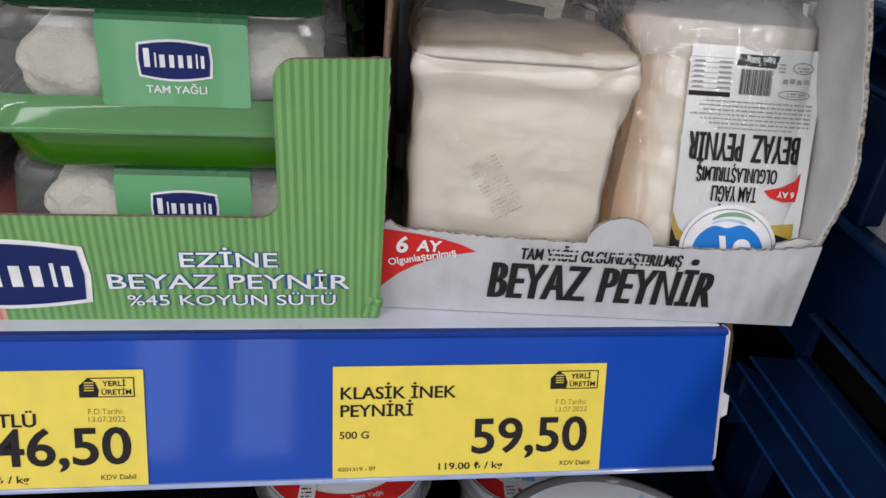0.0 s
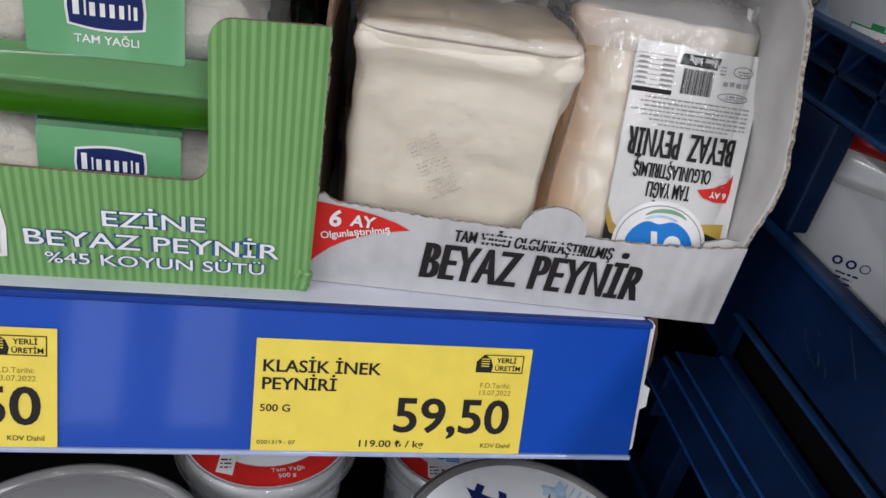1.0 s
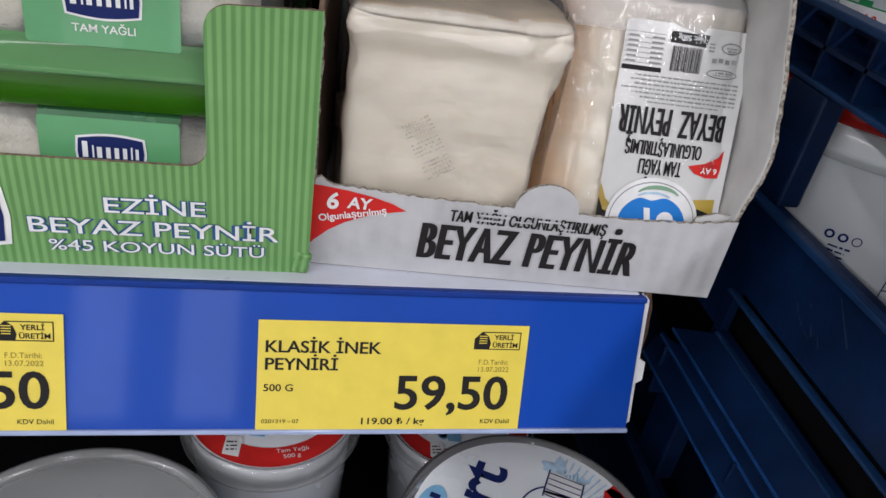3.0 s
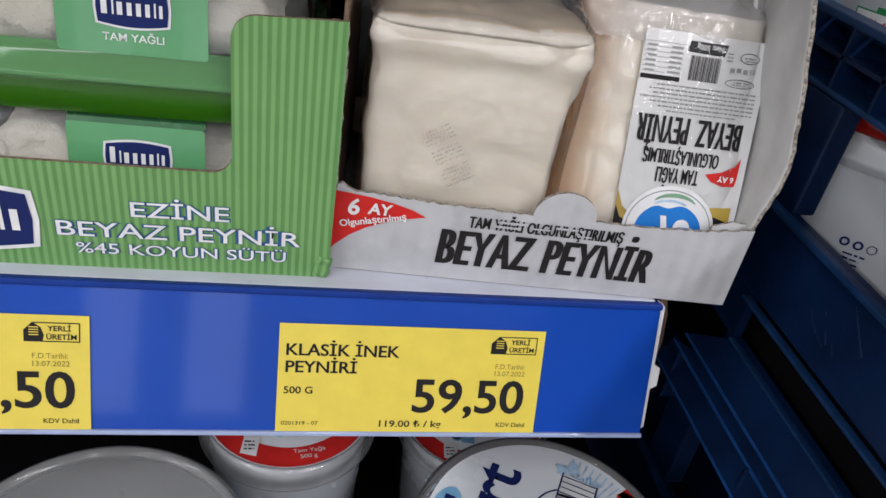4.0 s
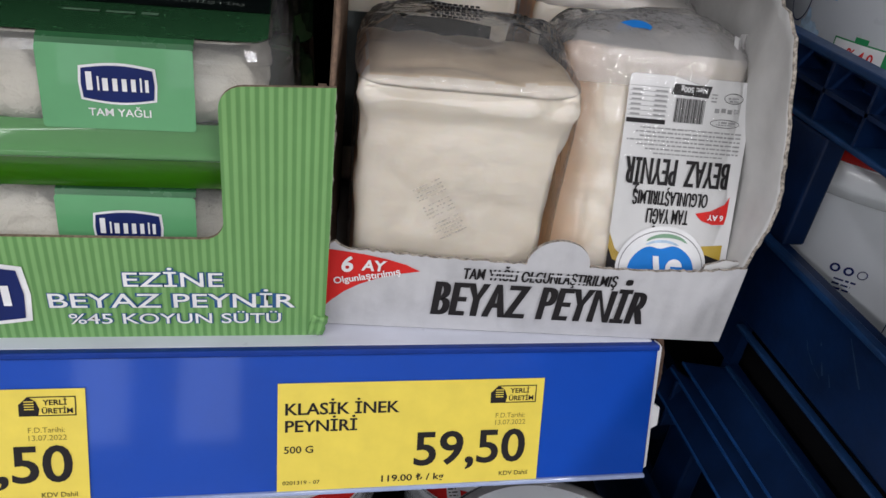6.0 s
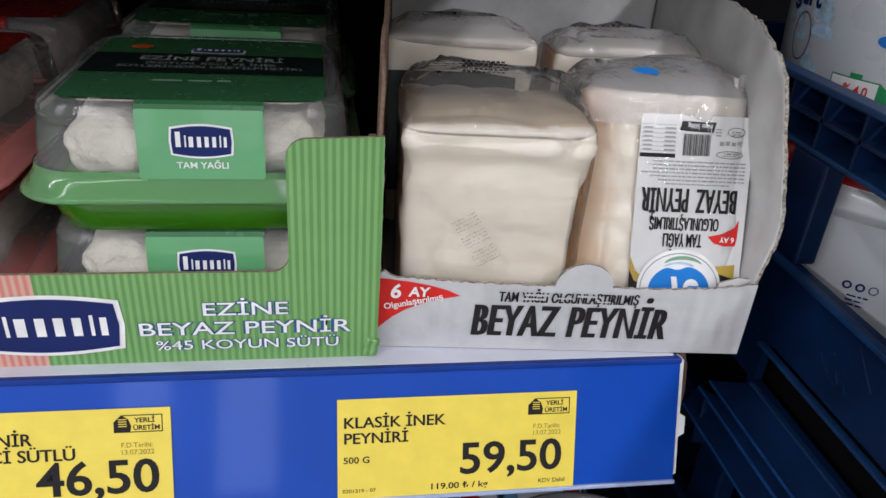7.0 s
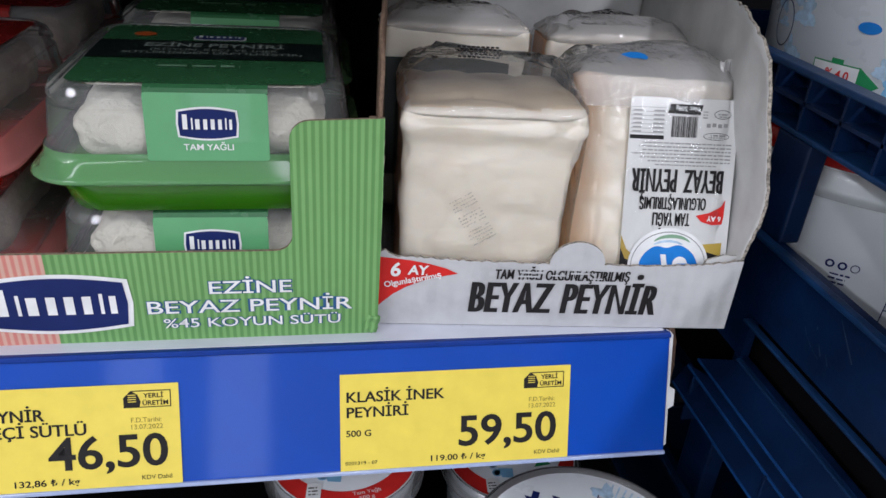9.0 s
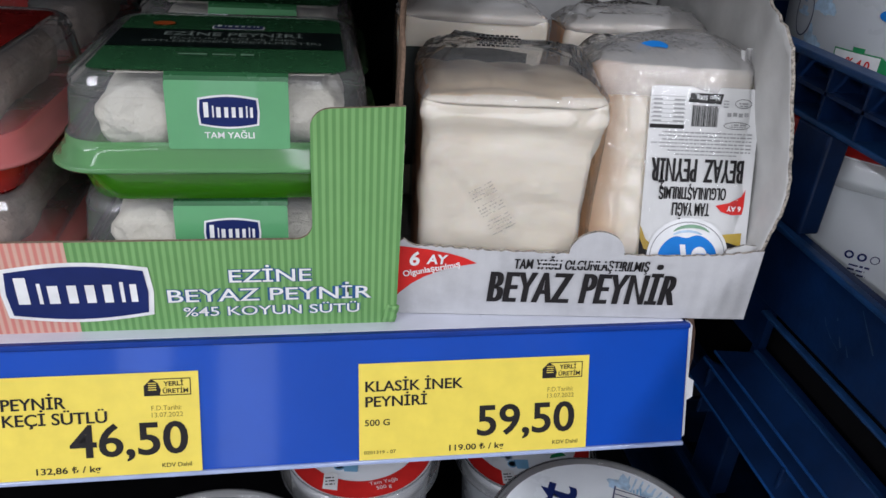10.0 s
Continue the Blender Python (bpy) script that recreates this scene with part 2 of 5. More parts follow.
def part(name, bm, material, parent, label="", smooth=False, m=None):
    me = bpy.data.meshes.new(name)
    bm.normal_update()
    bm.to_mesh(me)
    bm.free()
    for mat in material if isinstance(material, (list, tuple)) else (material,):
        me.materials.append(mat)
    if smooth:
        me.polygons.foreach_set("use_smooth", [True] * len(me.polygons))
    ob = new(name, me)
    if parent:
        ob.parent = parent
    if m is not None:
        ob.matrix_basis = m
    if label:
        ob["label"] = label
    return ob


def box(sx, sy, sz, bevel=0.0, at=(0, 0, 0), seg=2):
    """A box with its base centre at `at`."""
    bm = bmesh.new()
    bmesh.ops.create_cube(bm, size=1)
    for v in bm.verts:
        v.co = Vector((v.co.x * sx, v.co.y * sy, (v.co.z + 0.5) * sz))
    if bevel:
        bmesh.ops.bevel(bm, geom=bm.edges[:], offset=bevel, segments=seg, affect="EDGES", profile=0.5)
    for v in bm.verts:
        v.co += Vector(at)
    return bm


def span(x0, x1, y0, y1, z0, z1, bevel=0.0):
    return box(x1 - x0, y1 - y0, z1 - z0, bevel, ((x0 + x1) / 2, (y0 + y1) / 2, z0))


def join(bm, other):
    me = bpy.data.meshes.new("tmp")
    other.to_mesh(me)
    other.free()
    bm.from_mesh(me)
    bpy.data.meshes.remove(me)
    return bm


def sheet(points, thick, bevel=0.0):
    """A flat board in the x-y plane, its front at z = 0 and its back at -thick. Slots: 0 front, 1 back, 2 edges."""
    bm = bmesh.new()
    top = [bm.verts.new((x, y, 0)) for x, y in points]
    low = [bm.verts.new((x, y, -thick)) for x, y in points]
    bm.faces.new(top).material_index = 0
    bm.faces.new(low[::-1]).material_index = 1
    n = len(points)
    for i in range(n):
        j = (i + 1) % n
        bm.faces.new((top[j], top[i], low[i], low[j])).material_index = 2
    bmesh.ops.recalc_face_normals(bm, faces=bm.faces[:])
    return bm


def arc(cx, cy, r, a0, a1, n=10, ry=None):
    ry = r if ry is None else ry
    return [(cx + r * math.cos(radians(a0 + (a1 - a0) * i / n)), cy + ry * math.sin(radians(a0 + (a1 - a0) * i / n))) for i in range(n + 1)]


def rounded(w, h, r, n=6):
    out = []
    for cx, cy, a in ((w / 2 - r, h / 2 - r, 0), (-w / 2 + r, h / 2 - r, 90), (-w / 2 + r, -h / 2 + r, 180), (w / 2 - r, -h / 2 + r, 270)):
        out += arc(cx, cy, r, a, a + 90, n)
    return out


def ragged(points, amount, step=0.003, seed=3):
    """The polyline cut into short pieces and made uneven, like a torn edge."""
    rng, out = random.Random(seed), []
    for (x0, y0), (x1, y1) in zip(points, points[1:]):
        k = max(1, int(math.hypot(x1 - x0, y1 - y0) / step))
        for i in range(k):
            f = i / k
            out.append((x0 + (x1 - x0) * f + rng.uniform(-amount, amount) * 0.4, y0 + (y1 - y0) * f + rng.uniform(-amount, amount)))
    return out + [points[-1]]


def loft(levels, seg=6, cap_low=True, cap_top=True):
    """Rounded rectangles stacked in z: (z, half x, half y, corner radius)."""
    bm, rings = bmesh.new(), []
    for z, hx, hy, r in levels:
        rings.append([bm.verts.new((x, y, z)) for x, y in rounded(2 * hx, 2 * hy, r, seg)])
    for a, b in zip(rings, rings[1:]):
        for i in range(len(a)):
            j = (i + 1) % len(a)
            bm.faces.new((a[i], a[j], b[j], b[i]))
    if cap_low:
        bm.faces.new(rings[0][::-1])
    if cap_top:
        bm.faces.new(rings[-1])
    return bm


def lathe(profile, n=64, cap_low=True, cap_top=True):
    bm, rings = bmesh.new(), []
    for r, z in profile:
        rings.append([bm.verts.new((r * math.cos(2 * math.pi * i / n), r * math.sin(2 * math.pi * i / n), z)) for i in range(n)])
    for a, b in zip(rings, rings[1:]):
        for i in range(n):
            j = (i + 1) % n
            bm.faces.new((a[i], a[j], b[j], b[i]))
    if cap_low:
        bm.faces.new(rings[0][::-1])
    if cap_top:
        bm.faces.new(rings[-1])
    return bm


def glyphs(body, bold, space=1.0, fat=0.0):
    """Letters as a flat mesh; fat pushes their outlines sideways, so that only upright strokes grow."""
    cu = bpy.data.curves.new("words", "FONT")
    cu.body, cu.size, cu.offset, cu.resolution_u, cu.space_character = body, 1.0, bold, 4, space
    ob = new("words", cu)
    me = bpy.data.meshes.new_from_object(ob.evaluated_get(bpy.context.evaluated_depsgraph_get()))
    bpy.data.objects.remove(ob)
    bpy.data.curves.remove(cu)
    if fat:
        bm = bmesh.new()
        bm.from_mesh(me)
        bmesh.ops.remove_doubles(bm, verts=bm.verts[:], dist=1e-5)
        push = {}
        for e in bm.edges:
            if len(e.link_faces) != 1:
                continue
            along = e.verts[1].co - e.verts[0].co
            out = Vector((along.y, -along.x, 0))
            if out.length < 1e-9:
                continue
            out.normalize()
            if out.dot(e.link_faces[0].calc_center_median() - e.verts[0].co) > 0:
                out = -out
            for v in e.verts:
                push[v] = push.get(v, Vector()) + out
        for v, out in push.items():
            v.co.x += fat * max(-1.0, min(1.0, 1.6 * out.normalized().x))
        bm.to_mesh(me)
        bm.free()
    return me


def extent(me, axis):
    values = [v.co[axis] for v in me.vertices]
    return min(values), max(values)


def words(name, body, x, y, w, cap, material, parent, m=None, bold=0.0, shear=0.0, lift=0.0005, bend=None, label="", fat=0.0, space=1.0):
    """Lettering of width w and capital height cap, its first letter's foot at (x, y), lying in the x-y plane of m. fat widens its upright strokes."""
    grow = 0.0
    if fat:
        bare = glyphs(body, bold, space)
        lo, hi = extent(bare, 0)
        grow = fat * (hi - lo) / (w - 2 * fat)
        bpy.data.meshes.remove(bare)
    ref = glyphs("H", bold)
    lo, hi = extent(ref, 1)
    bpy.data.meshes.remove(ref)
    me = glyphs(body, bold, space, grow)
    x0, x1 = extent(me, 0)
    sx, sy = w / (x1 - x0), cap / (hi - lo)
    for v in me.vertices:
        py = (v.co.y - lo) * sy
        px = (v.co.x - x0) * sx + shear * py
        v.co = bend(x + px, y + py, lift) if bend else (x + px, y + py, lift)
    me.materials.clear()
    me.materials.append(material)
    me.name = name
    ob = new(name, me)
    ob.parent = parent
    if m is not None:
        ob.matrix_basis = m
    if label:
        ob["label"] = label
    return ob


def flat(name, points, material, parent, m=None, lift=0.0004, label="", bend=None):
    """A printed or stuck-on shape lying in the x-y plane of m."""
    bm = bmesh.new()
    if bend:
        vs = [bm.verts.new(bend(x, y, lift)) for x, y in points]
    else:
        vs = [bm.verts.new((x, y, lift)) for x, y in points]
    f = bm.faces.new(vs)
    bmesh.ops.triangulate(bm, faces=[f])
    return part(name, bm, material, parent, label, m=m)


def bars(name, rects, material, parent, m=None, lift=0.0005, bend=None):
    """Plain bars for writing too small to read: (x, y, width, height)."""
    bm = bmesh.new()
    for x, y, w, h in rects:
        pts = ((x, y), (x + w, y), (x + w, y + h), (x, y + h))
        bm.faces.new([bm.verts.new(bend(a, b, lift) if bend else (a, b, lift)) for a, b in pts])
    return part(name, bm, material, parent, m=m)


def fine_print(x, y, w, rows, pitch, h, seed, ragged_end=True):
    rng, out = random.Random(seed), []
    for r in range(rows):
        px, end = x, x + w * (rng.uniform(0.75, 1.0) if ragged_end else 1.0)
        while px < end:
            k = rng.uniform(1.2, 4.2) * h
            out.append((px, y - r * pitch, min(k, end - px), h * rng.uniform(0.75, 1.0)))
            px += k + h * 0.7
    return out


def blob(cx, cy, size, rng):
    """A soft dab of printed colour with a wavy outline."""
    p, q, st, tn = rng.uniform(0, 6), rng.uniform(0, 6), rng.uniform(0.5, 1.0), rng.uniform(0, 3)
    out = []
    for i in range(28):
        a = 2 * math.pi * i / 28
        r = size * (1 + 0.30 * math.sin(3 * a + p) + 0.16 * math.sin(5 * a + q) + 0.10 * math.sin(9 * a + p))
        x, y = r * math.cos(a), r * st * math.sin(a)
        out.append((cx + x * math.cos(tn) - y * math.sin(tn), cy + x * math.sin(tn) + y * math.cos(tn)))
    return out


def brand(parent, m, w, h, lift=0.0005, name="brand_badge"):
    """A navy badge with a white border and plain white bars in place of its lettering."""
    def hexa(a, b):
        top = [(-a / 2 + a * i / 10, b * (0.40 + 0.10 * math.sin(math.pi * i / 10))) for i in range(11)]
        return top[::-1] + [(-a / 2 * 1.04, 0)] + [(x, -y) for x, y in top] + [(a / 2 * 1.04, 0)]
    badge = flat(name, hexa(w, h), WHITE_PRINT, parent, m, lift)
    flat("field", hexa(w * 0.93, h * 0.88), NAVY_PRINT, badge, lift=lift + 0.0003)
    x, rects = -0.41 * w, []
    for bw, bh in ((0.11, 0.44), (0.035, 0.34), (0.10, 0.30), (0.09, 0.30), (0.09, 0.30), (0.085, 0.30), (0.035, 0.34), (0.065, 0.30)):
        rects.append((x, -0.16 * h, bw * 0.72 * w, bh * h))
        x += (bw + 0.032) * w
    bars("lettering_mark", rects, WHITE_PRINT, badge, lift=lift + 0.0006)
    return badge


# ---- the room ----
SHELF_END = 0.1535
def slab(name, x0, x1, y0, y1, z0, z1, mat):
    return tagged(part(name, span(x0, x1, y0, y1, z0, z1), mat, None), kind="structure")


slab("floor", -3, 3, -6.6, 1.1, -0.1, 0, ROOM_FLOOR)
slab("ceiling", -3, 3, -6.6, 1.1, 2.8, 2.9, ROOM_WALL)
# unseen slab, added overhead to block light from the upper shelf area
slab("unseen_shade_slab", -0.9, 0.150, 0.150, 0.95, 1.302, 1.335, SHADE_BLACK)
slab("wall_cooler", -0.9, SHELF_END, 0.496, 0.51, 0, 1.30, SHADE_BLACK)
slab("wall_back", -3, 3, 0.95, 1.1, 0, 2.8, SHADE_BLACK)
# unseen openings, added and placed so the rail reflects upright bright streaks
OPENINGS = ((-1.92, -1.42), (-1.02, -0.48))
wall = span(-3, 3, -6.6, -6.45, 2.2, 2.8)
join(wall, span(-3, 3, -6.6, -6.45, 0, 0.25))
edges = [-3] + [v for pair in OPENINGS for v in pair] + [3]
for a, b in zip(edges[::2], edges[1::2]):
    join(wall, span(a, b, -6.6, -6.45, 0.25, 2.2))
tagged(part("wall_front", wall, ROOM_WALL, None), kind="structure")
# added glowing sheet behind the openings; it feeds the streaks and front light
glow_mat = Mat("streak_glow")
glow_mat.colour((0.0, 0.0, 0.0))
tagged(part("backdrop", span(-3, 3, -7.4, -7.35, -0.1, 2.8), glow_mat.set(Emission_Color=(0.85, 0.93, 1.0, 1), Emission_Strength=2.6), None), kind="structure")
slab("wall_left", -3.15, -3, -6.6, 1.1, 0, 2.8, ROOM_WALL)
slab("wall_right", 3, 3.15, -6.6, 1.1, 0, 2.8, ROOM_WALL)

# ---- the shelf and its price rail ----
ZS = 1.079
RAIL_TILT = 69.97
RAIL = pose(0, 0.195, 1.0245, RAIL_TILT, 0, 0)
shelf = thing("display_shelf", pose(0, 0, 0), "pale enamelled cooler shelf with a blue price rail", "shelf")
part("deck", span(-0.9, SHELF_END - 0.001, 0.2165, 0.4965, ZS - 0.028, ZS, 0.0015), STEEL, shelf)
part("rail", span(-0.9, SHELF_END, 0, 0.0575, -0.004, 0, 0.0006), BLUE, shelf, "glossy blue plastic price rail", m=RAIL)
part("rail_top", span(-0.9, SHELF_END, 0.0562, 0.0588, -0.006, 0.0016, 0.0007), BLUE_DARK, shelf, m=RAIL)
part("rail_lip", span(-0.9, SHELF_END + 0.0003, -0.0014, 0.0006, -0.004, 0.0014, 0.0006), CLEAR_LIP, shelf, "clear plastic lower lip", m=RAIL)
cap = bmesh.new()
join(cap, sheet([(0, 0.002), (0.0012, 0.003), (0.0012, 0.0205), (0.0040, 0.0220), (0.0042, 0.0300), (0.0014, 0.0315), (0.0018, 0.057), (0, 0.059)], 0.004))
part("end_cap", cap, WHITE_PL, shelf, "white plastic end cap", m=RAIL @ pose(SHELF_END + 0.0003, 0, -0.001))
part("bracket_lip", sheet([(0.0016, 0.031), (0.0032, 0.032), (0.0050, 0.041), (0.0053, 0.053), (0.0040, 0.0595), (0.0012, 0.0615)], 0.003), RUST, shelf, "brown worn edge", m=RAIL @ pose(SHELF_END + 0.0003, 0, -0.0045))
part("end_bracket", span(SHELF_END + 0.0006, SHELF_END + 0.0055, 0.2195, 0.494, 1.028, ZS - 0.002, 0.0008), RUST, shelf, "brown worn bracket")


def price_tag(x0, label, draw, w=0.105, h=0.0452):
    tag = thing("price_tag", RAIL @ pose(x0, 0.0, 0.0004), label, "price tag", "price tags on the rail")
    part("paper", span(0, w, 0.0, h, 0, 0.0003), YELLOW, tag)
    draw(tag, w, h)
    return tag


def tag_print(tag, w, h, lines, price, px, pw, unit, ux, uw, weight=""):
    def at(u, v):
        return u * w, (1 - v) * h
    for body, u, v, du, cap_h in lines:
        x, y = at(u, v)
        words("product_name", body, x, y, du * w, cap_h * h, INK, tag, bold=0.012, fat=0.00008)
    x, y = at(px, 0.797)
    words("price", price, x, y, pw * w, 0.318 * h, INK, tag, bold=0.014, fat=0.00012)
    if weight:
        x, y = at(0.024, 0.632)
        words("weight", weight, x, y, 0.105 * w, 0.064 * h, INK, tag, bold=0.012)
    x, y = at(ux, 0.938)
    words("unit_price", unit, x, y, uw * w, 0.062 * h, INK, tag, bold=0.014)
    x, y = at(0.845, 0.930)
    words("tax_note", "KDV Dahil", x, y, 0.115 * w, 0.042 * h, INK, tag)
    x, y = at(0.02, 0.925)
    words("stock_code", "0201319 - 07", x, y, 0.135 * w, 0.034 * h, INK, tag)
    x, y = at(0.815, 0.365)
    words("date_note", "F.D.Tarihi:", x, y, 0.115 * w, 0.045 * h, INK_GREY, tag)
    x, y = at(0.815, 0.432)
    words("date", "13.07.2022", x, y, 0.12 * w, 0.045 * h, INK_GREY, tag)
    # the origin mark: a frame, two words and a plain shape for the clasped pair
    x, y = at(0.79, 0.225)
    bw, bh = 0.18 * w, 0.165 * h
    t = 0.0004
    bars("mark_frame", [(x + bw * 0.3, y, bw * 0.7, t), (x + bw * 0.18, y + bh - t, bw * 0.82, t), (x + bw - t, y, t, bh)], INK, tag)
    flat("mark_symbol", [(x, y), (x + bw * 0.33, y), (x + bw * 0.36, y + bh * 0.35), (x + bw * 0.30, y + bh * 0.75), (x + bw * 0.16, y + bh), (x + bw * 0.05, y + bh * 0.72), (x, y + bh * 0.6)], INK, tag)
    bars("mark_lines", [(x + bw * 0.10, y + bh * (0.35 + 0.13 * k), bw * 0.17, bh * 0.05) for k in range(4)], YELLOW, tag, lift=0.0008)
    words("mark_word", "YERLİ", x + bw * 0.42, y + bh * 0.56, bw * 0.42, bh * 0.27, INK, tag, bold=0.02)
    words("mark_word", "ÜRETİM", x + bw * 0.40, y + bh * 0.13, bw * 0.54, bh * 0.27, INK, tag, bold=0.02)


price_tag(0.0, "yellow paper price tag reading 59,50 in the blue rail", lambda tag, w, h: tag_print(
    tag, w, h, [("KLASİK İNEK", 0.027, 0.283, 0.415, 0.106), ("PEYNİRİ", 0.027, 0.438, 0.26, 0.106)], "59,50", 0.505, 0.437, "119.00 ₺ / kg", 0.385, 0.24, "500 G"))
price_tag(-0.172, "yellow paper price tag reading 46,50 in the blue rail", lambda tag, w, h: tag_print(
    tag, w, h, [("PEYNİR", 0.262, 0.310, 0.235, 0.112), ("KEÇİ SÜTLÜ", 0.262, 0.462, 0.385, 0.112)], "46,50", 0.500, 0.450, "132,86 ₺ / kg", 0.37, 0.24))

# ---- the green tray with its cheese tubs ----
GY = 0.224
tray = thing("display_tray", pose(0, GY, ZS, 90, 0, 0), "green striped cardboard display tray with a cut-out front", "cardboard tray")
G_TOP, G_LOW, G_R = 0.0995, 0.0425, 0.0178
front = [(-0.40, 0), (0.0135, 0), (0.0168, 0.0012), (0.0172, 0.012), (0.0178, 0.0600), (G_R, G_TOP), (-0.0105, G_TOP - 0.0012)]
front += arc(-0.0105, G_TOP - 0.0092, 0.008, 90, 180, 6)[1:] + arc(-0.0255, G_LOW + 0.007, 0.007, 0, -90, 6) + [(-0.34, G_LOW), (-0.36, G_TOP), (-0.40, G_TOP)]
part("front_panel", sheet(front, 0.0016), [GREEN_BOARD, GREY_BOARD, KRAFT], tray, "green and pink striped printed front")
side = [(0, 0), (0.262, 0), (0.262, 0.040), (0.030, 0.042), (0.012, 0.060), (0.006, 0.0975), (0, 0.0985)]
part("side_panel", sheet(side, 0.0026), [KRAFT_IN, KRAFT_IN, KRAFT_IN], tray, m=pose(0.0150, 0, -0.003, 0, 90, 0))
part("base_panel", span(-0.398, 0.0145, 0.0002, 0.0024, -0.262, -0.003), GREY_BOARD, tray)
part("rear_panel", span(-0.398, 0.0145, 0.0, 0.040, -0.2655, -0.263), KRAFT_IN, tray)
for name, body, x0, x1, y0, cap_h in (("title", "EZİNE", -0.0530, -0.0195, 0.0230, 0.0060), ("title", "BEYAZ PEYNİR", -0.0782, 0.0060, 0.0138, 0.0061), ("subtitle", "%45 KOYUN SÜTÜ", -0.0726, 0.0008, 0.0066, 0.0045)):
    halo = words(name + "_outline", body, x0 - 0.0004, y0 - 0.0003, x1 - x0 + 0.0008, cap_h * 1.07, OUTLINE_PRINT, tray, bold=0.055, lift=0.0004)
    words(name, body, x0, y0, x1 - x0, cap_h, WHITE_PRINT, tray, bold=0.006, lift=0.0007)
brand(tray, pose(-0.1125, 0.0195, 0), 0.0560, 0.0285)


def lump(sx, sy, sz, r, amount, seed, cuts=18, scale=60.0):
    """A rounded block with an uneven hand-cut surface, its base centre at the origin."""
    bm = bmesh.new()
    bmesh.ops.create_cube(bm, size=2)
    bmesh.ops.subdivide_edges(bm, edges=bm.edges[:], cuts=cuts, use_grid_fill=True)
    h = Vector((sx / 2, sy / 2, sz / 2))
    for v in bm.verts:
        p = Vector((v.co.x * h.x, v.co.y * h.y, v.co.z * h.z))
        inner = Vector([max(-h[i] + r, min(h[i] - r, p[i])) for i in range(3)])
        d = p - inner
        if d.length > 1e-9:
            p = inner + d.normalized() * r
            nrm = d.normalized()
        else:
            nrm = p.normalized()
        n = noise.noise(p * scale + Vector((seed * 7.1, seed * 3.3, seed))) + 0.5 * noise.noise(p * scale * 2.6 + Vector((seed, 0, 5)))
        v.co = p + nrm * n * amount + Vector((0, 0, h.z))
    return bm


part("crushed_corner", lump(0.0062, 0.0085, 0.0030, 0.0012, 0.0008, 9, 14, 420.0), GREEN_BOARD, tray, "crumpled lower corner", True, pose(0.0146, 0.0046, -0.0024, 0, 0, -10))

DX, DY = 0.0065, 0.0155


